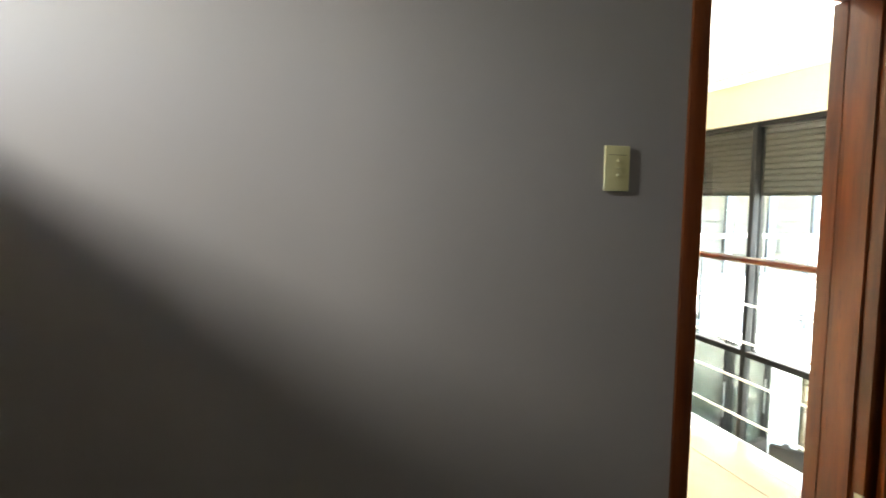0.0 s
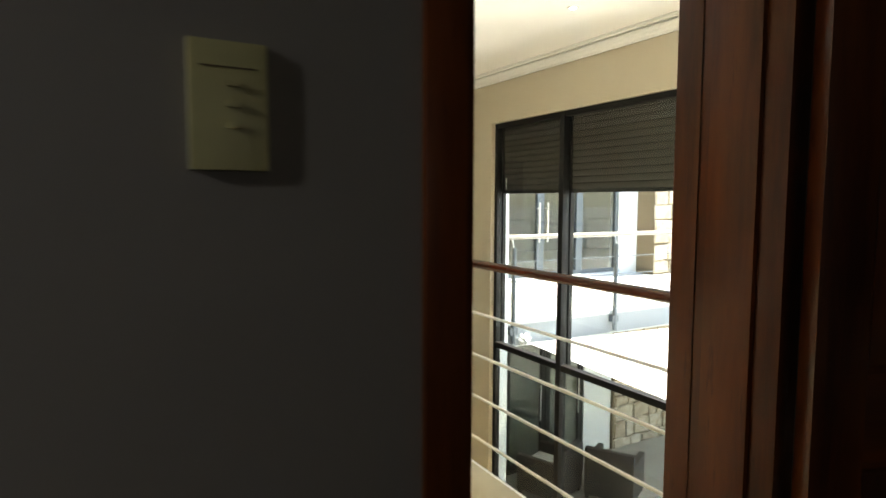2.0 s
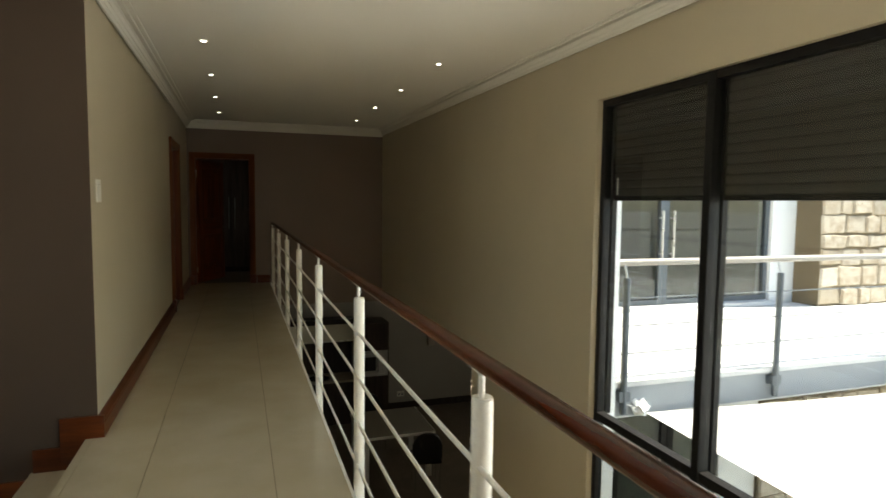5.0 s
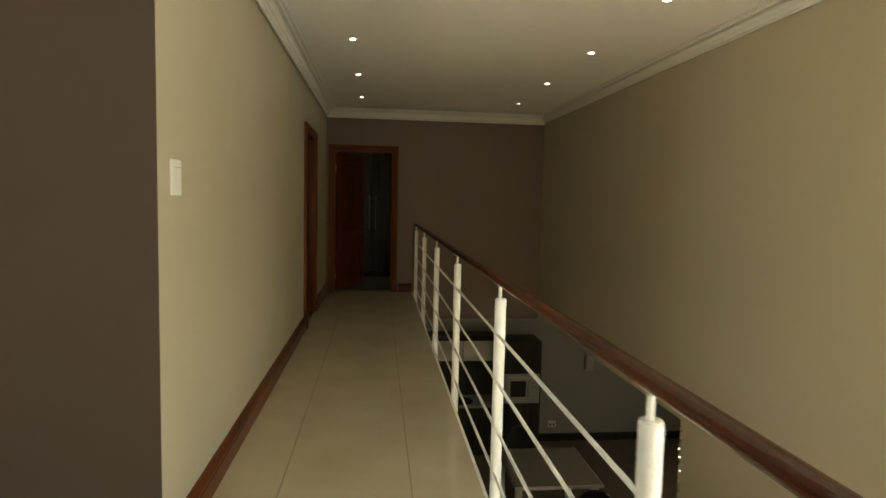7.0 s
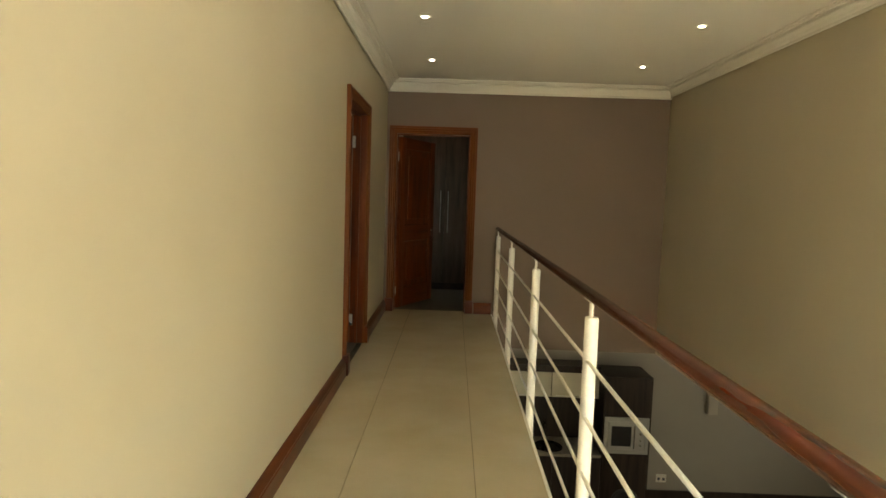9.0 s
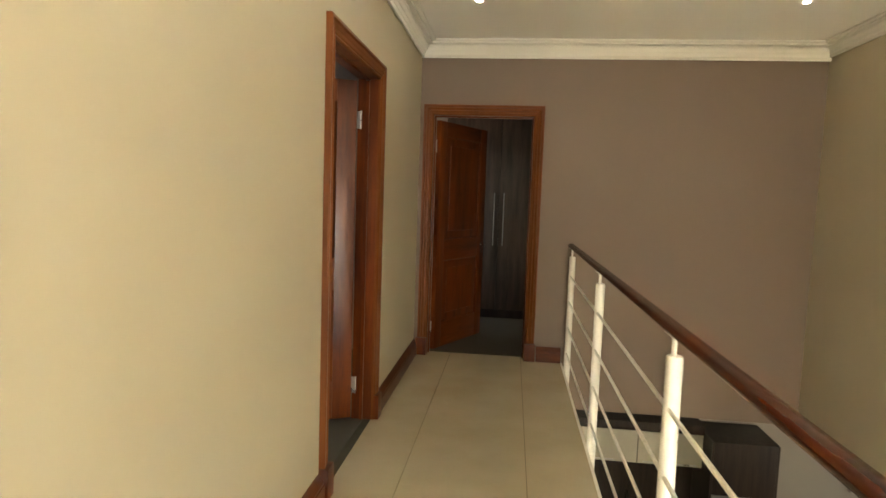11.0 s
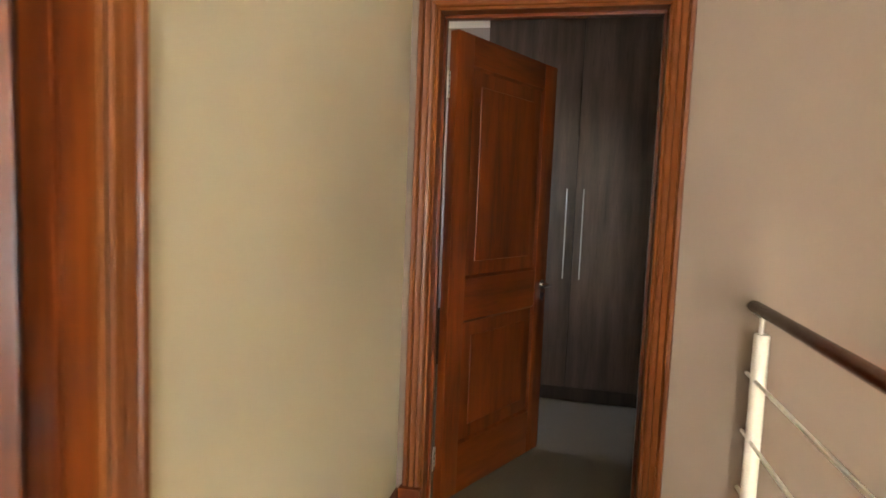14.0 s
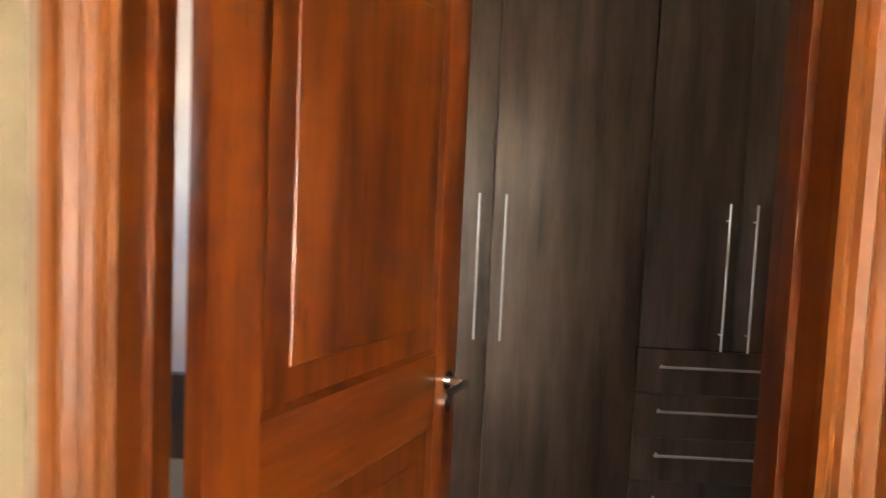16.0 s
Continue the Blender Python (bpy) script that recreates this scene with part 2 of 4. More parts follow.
def extrude(profile, a, b, up=(0, 0, 1), side=None):
    """A profile of (outward, upward) points swept from a to b."""
    bm = bmesh.new()
    a, b, up = Vector(a), Vector(b), Vector(up)
    side = Vector(side)
    rings = [[bm.verts.new(p + side * u + up * w) for u, w in profile] for p in (a, b)]
    n = len(profile)
    for i in range(n):
        j = (i + 1) % n
        bm.faces.new((rings[0][i], rings[0][j], rings[1][j], rings[1][i]))
    bm.faces.new(rings[0][::-1]); bm.faces.new(rings[1])
    bmesh.ops.recalc_face_normals(bm, faces=bm.faces)
    return bm


def mesh_ob(name, bm, material, smooth=True):
    bmesh.ops.recalc_face_normals(bm, faces=bm.faces)
    me = bpy.data.meshes.new(name)
    bm.to_mesh(me)
    bm.free()
    me.materials.append(material)
    if smooth:
        me.polygons.foreach_set("use_smooth", [True] * len(me.polygons))
        me.set_sharp_from_angle(angle=radians(25))
    return new(name, me)


def part(name, bm, material, parent, label=""):
    o = mesh_ob(name, bm, material)
    o.parent = parent
    return tagged(o, label) if label else o


def thing(name, label, category, m=None, group=""):
    e = new(name)
    e.empty_display_size = 0.1
    if m is not None:
        e.matrix_world = m
    return tagged(e, label, category, group)


def setting(name, bm, material, label="", category=""):
    return tagged(mesh_ob(name, bm, material), label, category, "", "structure")


# ---------------------------------------------------------------- the shell
YE, XR, ZC = 6.55, 3.20, 2.645      # end wall, window wall, ceiling
YC = -0.09                          # corner where the gallery meets the stairs
YB0, YB1 = -4.70, -4.49             # bedroom wall
ZL, ZS = -3.05, -0.40               # lower floor, underside of the upper slab

setting("wall_gallery_left", boxes((-0.12, 0, YC, 4.04, 0, ZC), (-0.12, 0, 4.975, YE, 0, ZC), (-0.12, 0, 4.04, 4.975, 2.05, ZC)), M_WALL, "olive beige painted gallery wall with a doorway", "wall")
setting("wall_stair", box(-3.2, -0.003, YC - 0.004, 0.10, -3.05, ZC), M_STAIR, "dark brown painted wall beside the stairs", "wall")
setting("wall_end", boxes((0.0, 0.105, YE, YE + 0.13, 0, ZC), (0.965, XR, YE, YE + 0.13, ZS, ZC), (0.105, 0.965, YE, YE + 0.13, 2.065, ZC)), M_TAUPE, "dark taupe painted end wall with a doorway", "wall")
YT0, YN0, ZH = -0.035, -4.05, 2.135  # the tall window's opening


def skewed(bm):
    """The window wall is a touch out of square with the gallery."""
    for v in bm.verts:
        v.co.x += 0.0136 * (YE - v.co.y)
    return bm


setting("wall_window", skewed(boxes((XR, XR + 0.23, YT0, YE + 0.2, ZS, ZC), (XR, XR + 0.23, YT0, 2.30, ZL, ZS), (XR, XR + 0.23, YN0, YT0, ZH, ZC),
        (XR, XR + 0.23, YB0, YN0, ZL, ZC))), M_WALL, "olive beige painted wall with a tall window", "wall")
setting("wall_bedroom", boxes((-2.5, 0.062, YB0, YB1, 0, ZC), (0.85, XR + 0.15, YB0, YB1, 0, ZC), (0.062, 0.85, YB0, YB1, 2.076, ZC)), M_BED, "plain grey painted bedroom wall with a doorway", "wall")
# unseen opening, inferred from the lit wall; near edge trims the lamp's beam
setting("wall_bedroom_left", boxes((-2.5, -2.3, -8.6, -5.28, 0, ZC), (-2.5, -2.3, -5.28, YB1, 0, 1.70), (-2.5, -2.3, -5.28, YB0, 2.52, ZC)), M_BED, "grey painted bedroom wall with a high window opening", "wall")
setting("wall_bedroom_back", box(-3.2, 3.4, -8.8, -8.6, 0, ZC), M_BED, "plain grey bedroom wall", "wall")
setting("wall_bedroom_right", box(XR, XR + 0.2, -8.6, YB0, 0, ZC), M_BED, "plain grey bedroom wall", "wall")
# unseen: low part passes the stair lamp, tall end blocks it from the jamb
setting("wall_landing_screen", boxes((-0.25, -0.05, -3.85, -1.66, ZL, 0.95), (-0.25, -0.05, YB1, -3.85, ZL, ZC)), M_WALL, "unseen beige wall beside the landing, screening lamp light from the doorway", "wall")
# added, unseen opening where the stair hall fill lamp sits
setting("wall_stair_outer", boxes((-3.4, -3.2, -1.85, 0.1, ZL, ZC), (-3.4, -3.2, -4.6, -4.15, ZL, ZC), (-3.4, -3.2, -4.15, -1.85, ZL, 0.5), (-3.4, -3.2, -4.15, -1.85, 2.5, ZC)), M_WALL, "beige wall of the stair hall with an added opening for lamp light", "wall")
setting("wall_stair_front", box(-3.4, -2.5, -4.6, -4.5, ZL, ZC), M_WALL, "plain beige wall of the stair hall", "wall")
setting("ceiling", box(-3.4, XR + 0.23, -4.6, YE + 0.2, ZC, ZC + 0.2), M_CEIL, "smooth white painted ceiling", "ceiling")
setting("ceiling_bedroom", box(-3.2, XR + 0.23, -8.8, -4.6, ZC, ZC + 0.2), M_CEIL, "plain white bedroom ceiling", "ceiling")
setting("floor_bedroom", box(-3.2, XR, -8.6, YB0 + 0.1, -0.1, -0.004), M_CARPET, "grey carpet on the bedroom floor", "floor")

# gallery slab with recessed joints; the tiles lie on it
setting("floor", boxes((-0.05, 1.262, YB0 + 0.1, 0.0, ZS, -0.012), (0, 1.262, 0, YE + 0.1, ZS, -0.012)), M_GROUT, "cream polished porcelain gallery floor with thin dark joints", "floor")
setting("slab_edge", box(1.262, 1.278, YB1, YE, ZS, -0.001), M_POST, "white painted edge of the gallery floor", "slab")

# far bedroom behind the end wall
setting("floor_far_bedroom", box(-2.6, 3.4, YE + 0.1, 9.1, -0.1, -0.006), M_CARPETT, "tan carpet in the far bedroom", "floor")
setting("ceiling_far_bedroom", box(-2.6, 3.4, YE + 0.2, 9.1, ZC, ZC + 0.2), M_CEIL, "white ceiling of the far bedroom", "ceiling")
setting("wall_far_back", box(-2.6, 3.4, 8.9, 9.1, 0, ZC), M_BED, "grey painted bedroom wall behind the wardrobe", "wall")
setting("wall_far_left", boxes((-2.8, -2.6, YE, 7.2, 0, ZC), (-2.8, -2.6, 8.4, 9.1, 0, ZC), (-2.8, -2.6, 7.2, 8.4, 0, 1.5), (-2.8, -2.6, 7.2, 8.4, 2.2, ZC)), M_BED, "grey bedroom wall with a window", "wall")
setting("wall_far_right", box(3.2, 3.4, YE + 0.2, 9.1, 0, ZC), M_BED, "plain grey bedroom wall", "wall")
setting("wall_far_front", box(-2.6, 0.0, YE, YE + 0.2, 0, ZC), M_BED, "plain grey bedroom wall", "wall")
# side room behind the left door
setting("wall_side_room_left", box(-2.5, -2.3, 0.1, YE, 0, ZC), M_BED, "plain grey wall of the side room", "wall")
setting("floor_side_room", box(-2.3, -0.05, 0.1, YE, -0.1, -0.006), M_CARPET, "grey carpet in the side room", "floor")
setting("ceiling_side_room", box(-3.4, -0.12, 0.1, YE, ZC - 0.02, ZC - 0.001), M_CEIL, "white ceiling of the side room", "ceiling")

# lower storey
# out of view; kept pale to bounce sunlight up to the ceiling
setting("floor_lower", box(-3.4, 3.45, -4.8, 2.3, ZL - 0.2, ZL), M_SCREED, "cream tiled floor of the storey below", "floor")
# brown from here on, so less light bounces to the far end
setting("floor_lower_kitchen", box(-3.4, 3.45, 2.3, 8.6, ZL - 0.2, ZL), M_BROWN, "brown tiled floor of the kitchen below", "floor")
setting("floor_lower_dining", box(3.45, 6.9, 2.3, 8.6, ZL - 0.2, ZL), M_BROWN, "brown tiled floor of the dining room below", "floor")
setting("wall_lower_end", box(-3.4, 6.9, 8.3, 8.5, ZL, ZS), M_GREY, "grey painted wall of the kitchen below", "wall")
setting("wall_lower_right", box(6.7, 6.9, 2.3, 8.3, ZL, ZS), M_GREY, "grey wall of the dining room below", "wall")
setting("wall_lower_dining_front", box(XR + 0.23, 6.7, 2.3, 2.5, ZL, ZS), M_GREY, "grey wall of the dining room below", "wall")
setting("wall_lower_left", box(-0.6, -0.4, 0.1, 8.3, ZL, ZS), M_GREY, "grey wall below the gallery", "wall")
setting("wall_lower_back", box(-3.4, XR, -4.8, -4.6, ZL, 0), M_GREY, "grey wall below the bedroom", "wall")
setting("ceiling_lower_dining", box(XR + 0.23, 6.9, 2.3, 8.5, ZS, ZS + 0.07), M_CEIL, "white ceiling of the dining room below", "ceiling")
setting("ceiling_lower_kitchen", box(-2.8, XR + 0.23, YE + 0.2, 8.5, ZS, -0.12), M_CEIL, "white ceiling of the kitchen below", "ceiling")
setting("beam_lower", box(0.0, 0.95, YE, YE + 0.2, ZS, -0.13), M_TAUPE, "taupe painted edge of the upper floor", "beam")

# ---------------------------------------------------------------- cornice, skirting
CORN = ((0, 0.016), (0.013, 0.016), (0.013, 0), (0.024, 0), (0.027, 0.004), (0.027, 0.026), (0.033, 0.030), (0.040, 0.050), (0.048, 0.054), (0.058, 0.076), (0.068, 0.082), (0.068, 0.088),
        (0.036, 0.088), (0.036, 0.104), (0.094, 0.104), (0.094, 0.118), (0.128, 0.120), (0.128, 0.131), (0, 0.131))
ZK = ZC - 0.131
setting("cornice_left", extrude(CORN, (0, YC - 0.12, ZK), (0, YE, ZK), side=(1, 0, 0)), M_CORN, "moulded cream plaster cornice", "cornice")
setting("cornice_end", extrude(CORN, (0, YE, ZK), (XR, YE, ZK), side=(0, -1, 0)), M_CORN, "moulded cream plaster cornice", "cornice")
setting("cornice_right", skewed(extrude([(u * 0.82, 0.131 - (0.131 - w) * 0.82) for u, w in CORN], (XR, YB1, ZK), (XR, YE, ZK), side=(-1, 0, 0))), M_CORN, "moulded cream plaster cornice", "cornice")
setting("cornice_stair", extrude(CORN, (-3.2, YC - 0.004, ZK), (0.12, YC - 0.004, ZK), side=(0, -1, 0)), M_CORN, "moulded cream plaster cornice", "cornice")
setting("cornice_front", extrude(CORN, (-0.05, YB1, ZK), (XR + 0.14, YB1, ZK), side=(0, 1, 0)), M_CORN, "moulded cream plaster cornice", "cornice")

SKIRT = ((0, 0), (0.034, 0), (0.034, 0.082), (0.030, 0.088), (0.030, 0.096), (0.022, 0.106), (0.012, 0.120), (0.008, 0.128), (0, 0.128))
setting("baseboard_left_near", extrude(SKIRT, (0, YC - 0.026, 0), (0, 3.958, 0), side=(1, 0, 0)), M_WOODY, "red-brown moulded timber skirting", "skirting")
setting("baseboard_left_far", extrude(SKIRT, (0, 5.057, 0), (0, YE, 0), side=(1, 0, 0)), M_WOODY, "red-brown moulded timber skirting", "skirting")
setting("baseboard_end", extrude(SKIRT, (1.055, YE, 0), (1.262, YE, 0), side=(0, -1, 0)), M_WOODX, "red-brown moulded timber skirting", "skirting")
setting("baseboard_lower", box(3.615, 6.7, 8.27, 8.3, ZL, ZL + 0.14), M_DARK, "dark timber skirting in the room below", "skirting")


# ---------------------------------------------------------------- door casings and leaves
CASE = ((0, 0), (0, 0.012), (0.008, 0.018), (0.016, 0.014), (0.022, 0.020), (0.034, 0.024), (0.040, 0.017), (0.046, 0.022), (0.058, 0.026), (0.064, 0.019), (0.070, 0.028), (0.082, 0.030), (0.086, 0.024), (0.086, 0))


def casing(m, u0, u1, h):
    """An architrave round an opening from u0 to u1, h high, in the frame m (u, out, up)."""
    bm = bmesh.new()
    cols = []
    for d, p in CASE:
        cols.append([bm.verts.new(m @ Vector(c)) for c in ((u0 - d, p, 0), (u0 - d, p, h + d), (u1 + d, p, h + d), (u1 + d, p, 0))])
    for i in range(len(cols) - 1):
        for k in range(3):
            bm.faces.new((cols[i][k], cols[i + 1][k], cols[i + 1][k + 1], cols[i][k + 1]))
    return bm


def door_frame(name, m, u0, u1, h, depth, label, plinth=True, moulded=True):
    """Lined opening: architrave, jambs, head, stops, plinth blocks. m maps (u along, out of the wall, up)."""
    f = tagged(new(name), label, "door frame", "", "structure")

    def b(a0, a1, o0, o1, z0, z1, name, mt=M_WOOD, bev=0.002):
        bm = box(a0, a1, o0, o1, z0, z1, bevel=bev)
        bmesh.ops.transform(bm, matrix=m, verts=bm.verts)
        return part(name, bm, mt, f)
    if moulded:
        part("architrave", casing(m, u0, u1, h), M_CASE, f)
    b(u0 - 0.035, u0, -depth, 0.004, 0, h, "jamb")
    b(u1, u1 + 0.035, -depth, 0.004, 0, h, "jamb")
    b(u0 - 0.035, u1 + 0.035, -depth, 0.004, h, h + 0.03, "head", M_WOODX)
    b(u0, u0 + 0.012, -depth + 0.05, -0.05, 0, h - 0.012, "stop")
    b(u1 - 0.012, u1, -depth + 0.05, -0.05, 0, h - 0.012, "stop")
    b(u0, u1, -depth + 0.05, -0.05, h - 0.012, h, "stop", M_WOODX)
    if plinth:
        b(u0 - 0.096, u0 - 0.004, 0.004, 0.046, 0, 0.15, "plinth_block", M_WOOD, 0.004)
        b(u1 + 0.004, u1 + 0.096, 0.004, 0.046, 0, 0.15, "plinth_block", M_WOOD, 0.004)
    return f


def panel_door(name, m, w, label, mirror=1, handle_both=True):
    """Two-panel timber leaf. Local: hinge at the origin, leaf along +x, thickness along y, up z."""
    d = thing(name, label, "door", m)
    H, T = 2.025, 0.042
    st, z_lr0, z_lr1, z_bot, z_top = 0.115, 0.80, 0.985, 0.235, 1.90

    def b(x0, x1, y0, y1, z0, z1, name, mt, bev=0.002):
        return part(name, box(x0, x1, y0, y1, z0, z1, bevel=bev), mt, d)
    b(0, st, 0, T, 0.008, H, "stile", M_WOOD)
    b(w - st, w, 0, T, 0.008, H, "stile", M_WOOD)
    b(st, w - st, 0.001, T - 0.001, 0.008, z_bot, "bottom_rail", M_WOODX)
    b(st, w - st, 0.001, T - 0.001, z_lr0, z_lr1, "lock_rail", M_WOODX)
    b(st, w - st, 0.001, T - 0.001, z_top, H, "top_rail", M_WOODX)
    for z0, z1 in ((z_bot, z_lr0), (z_lr1, z_top)):
        p = b(st, w - st, 0.012, T - 0.012, z0, z1, "panel", M_WOOD)
        bm = bmesh.new()
        for y0, y1 in ((0.002, 0.014), (T - 0.014, T - 0.002)):     # bevelled bead round the panel
            i0, i1 = 0.0, 0.016
            for (ax, az, bx, bz) in ((st, z0, w - st, z0), (w - st, z0, w - st, z1), (w - st, z1, st, z1), (st, z1, st, z0)):
                out = y0 if y0 < T / 2 else y1
                inn = y1 if y0 < T / 2 else y0
                cx, cz = w / 2, (z0 + z1) / 2
                sx = lambda x, t: x + (1 if x < cx else -1) * t
                sz = lambda z, t: z + (1 if z < cz else -1) * t
                bm.faces.new([bm.verts.new(c) for c in ((ax, out, az), (bx, out, bz), (sx(bx, i1), inn, sz(bz, i1)), (sx(ax, i1), inn, sz(az, i1)))])
        part("bead", bm, M_WOOD, d)
        fb = bmesh.new()                                            # raised field
        for y0, y1 in ((0.006, 0.0125), (T - 0.0125, T - 0.006)):
            bm_box(fb, st + 0.075, w - st - 0.075, y0, y1, z0 + 0.075, z1 - 0.075)
        bmesh.ops.bevel(fb, geom=list(fb.edges), offset=0.003, segments=1, affect="EDGES")
        part("field", fb, M_WOOD, p)
    for y, s in ((0, -1), (T, 1)):                                   # lever handles
        bm = rod((w - 0.06, y, 0.905), (w - 0.06, y + s * 0.01, 0.905), 0.026, 20)
        bm_rod(bm, (w - 0.06, y + s * 0.008, 0.905), (w - 0.06, y + s * 0.062, 0.905), 0.011, 12)
        h = part("lever_handle", bm, M_CHROME, d, "polished chrome lever")
        part("lever", rod((w - 0.052, y + s * 0.057, 0.905), (w - 0.175, y + s * 0.06, 0.902), 0.0105, 12, 0.008), M_CHROME, h)
        part("keyhole_rose", rod((w - 0.06, y, 0.845), (w - 0.06, y + s * 0.014, 0.845), 0.022, 20), M_CHROME, d)
    part("latch_plate", box(w - 0.001, w + 0.001, 0.01, T - 0.01, 0.82, 0.96), M_STEEL, d)
    return d


def hinge(m, z, label="brushed steel butt hinge with four screws"):
    h = thing("hinge", label, "hinge", m, "door hinges")
    part("leaf", box(-0.034, 0.0, -0.001, 0.003, z - 0.05, z + 0.05), M_STEEL, h)
    part("pin", rod((0, 0.004, z - 0.052), (0, 0.004, z + 0.052), 0.006, 10), M_STEEL, h)
    for k in (-0.034, -0.011, 0.011, 0.034):
        part("screw", rod((-0.018, -0.001, z + k), (-0.018, -0.003, z + k), 0.005, 8), M_ALUG, h)
    return h


M_LEFT = Matrix(((0, 1, 0, 0), (1, 0, 0, 0), (0, 0, 1, 0), (0, 0, 0, 1)))                  # u = y, out = +x
M_END = Matrix(((1, 0, 0, 0), (0, -1, 0, YE), (0, 0, 1, 0), (0, 0, 0, 1)))                # u = x, out = -y
M_BEDI = Matrix(((1, 0, 0, 0), (0, -1, 0, YB0), (0, 0, 1, 0), (0, 0, 0, 1)))
M_BEDO = Matrix(((1, 0, 0, 0), (0, 1, 0, YB1), (0, 0, 1, 0), (0, 0, 0, 1)))

door_frame("door_frame_left", M_LEFT, 4.055, 4.96, 2.035, 0.12, "red-brown moulded timber door frame in the beige wall")
door_frame("door_frame_end", M_END, 0.118, 0.950, 2.05, 0.13, "red-brown moulded timber door frame in the taupe wall")
bf = door_frame("door_frame_bedroom", M_BEDI, 0.098, 0.815, 2.045, 0.21, "dark red-brown timber door frame of the first bedroom", False, False)
part("frame_face", box(0.042, 0.104, YB0 - 0.010, YB0 + 0.03, 0, 2.10, bevel=0.003), M_WOOD, bf)
part("frame_face", box(0.818, 0.880, YB0 - 0.003, YB0 + 0.03, 0, 2.10, bevel=0.002), M_WOOD, bf)
part("frame_face", box(0.104, 0.818, YB0 - 0.009, YB0 + 0.03, 2.046, 2.10, bevel=0.003), M_WOODX, bf)
part("architrave", casing(M_BEDO, 0.192, 0.815, 2.045), M_WOOD, bf)
part("bead", box(0.812, 0.828, YB1 - 0.02, YB1 + 0.045, 0, 2.045, bevel=0.004), M_WOOD, bf)
part("rebate_post", box(0.11, 0.182, YB0 + 0.10, YB1 + 0.004, 0, 2.045, bevel=0.003), M_WOOD, bf)

panel_door("door_end", pose(0.158, YE + 0.148, 0, 0, 0, 63.7), 0.838, "open red-brown panelled timber door with chrome lever")
panel_door("door_left", pose(-0.142, 4.990, 0, 0, 0, 180 + 27), 0.895, "half-open red-brown panelled timber door in the beige wall")
panel_door("door_bedroom", pose(0.832, YB0 - 0.062, 0, 0, 0, -20), 0.80, "wide open dark red-brown panelled bedroom door swung back towards the wall")
for z in (0.21, 1.80):
    hinge(pose(0.1315, YE + 0.132, 0, 0, 0, 90), z)
    hinge(pose(-0.100, 4.962, 0, 0, 0, 0) @ Matrix.Scale(-1, 4, (0, 1, 0)), z)
    hinge(pose(0.814, YB0 - 0.004, 0, 0, 0, 90) @ Matrix.Scale(-1, 4, (1, 0, 0)), z + 0.03)

# ---------------------------------------------------------------- switches, downlights
def switch_plate(m, w, h, buttons, material, label):
    s = thing("light_switch", label, "light switch", m)
    part("plate", box(-w / 2, w / 2, -0.010, 0, -h / 2, h / 2, bevel=0.003), material, s)
    for k in range(buttons):
        z = 0.023 - 0.0215 * k
        part("rocker", box(-0.002, 0.010, -0.015, -0.009, z - 0.003, z + 0.003, bevel=0.0012), M_PLATE, s)
    part("rim", box(-w / 2 + 0.012, w / 2 - 0.012, -0.0108, -0.0098, h / 2 - 0.028, h / 2 - 0.0265), M_GROUT, s)
    return s


switch_plate(pose(-0.190, YB0, 1.408), 0.080, 0.134, 3, M_PLATE, "cream plastic light switch with three small rockers")
switch_plate(pose(0, 0.075, 1.412, 0, 0, 90), 0.100, 0.132, 0, M_PLATEW, "white plastic light switch plate on the beige wall")


def downlight():
    d = thing("downlight", "small round lit recessed ceiling downlight", "downlight", Matrix.Identity(4), "ceiling downlights")
    bm = bmesh.new()
    n = 24
    rings = [[bm.verts.new((r * math.cos(2 * math.pi * i / n), r * math.sin(2 * math.pi * i / n), z)) for i in range(n)] for r, z in ((0.020, -0.002), (0.024, -0.006), (0.040, -0.004), (0.041, 0.0))]
    for a, b in zip(rings, rings[1:]):
        for i in range(n):
            bm.faces.new((a[i], a[(i + 1) % n], b[(i + 1) % n], b[i]))
    part("trim_ring", bm, M_PLATEW, d)
    part("lens", rod((0, 0, -0.0005), (0, 0, -0.003), 0.020, 24), M_LAMP, d)
    return d


dl = downlight()
spots = [(0.53, y) for y in (2.752, 4.122, 5.492)] + [(2.548, y) for y in (-2.12, -0.63, 1.45, 2.81, 4.16, 5.52)]
dl.matrix_world = pose(0.53, 1.382, ZC)
for x, y in spots:
    copy_thing(dl, pose(x, y, ZC))


# ---------------------------------------------------------------- gallery balustrade
XP = 1.312
rail = thing("gallery_railing", "white metal railing with a red-brown timber handrail along the gallery", "railing")
PY = (-4.16, -2.645, -1.135, 0.37, 1.85, 3.34, 4.89, 6.455)
bm = bmesh.new()
n = 20
ya, yb = YB1 + 0.002, YE - 0.002
rings = []
for y in (ya, yb):
    rings.append([bm.verts.new((XP - 0.005 + 0.0255 * math.cos(2 * math.pi * i / n), y, 0.997 + 0.0205 * math.sin(2 * math.pi * i / n))) for i in range(n)])
for i in range(n):
    bm.faces.new((rings[0][i], rings[0][(i + 1) % n], rings[1][(i + 1) % n], rings[1][i]))
part("handrail", bm, M_RAIL, rail, "red-brown varnished oval timber handrail")
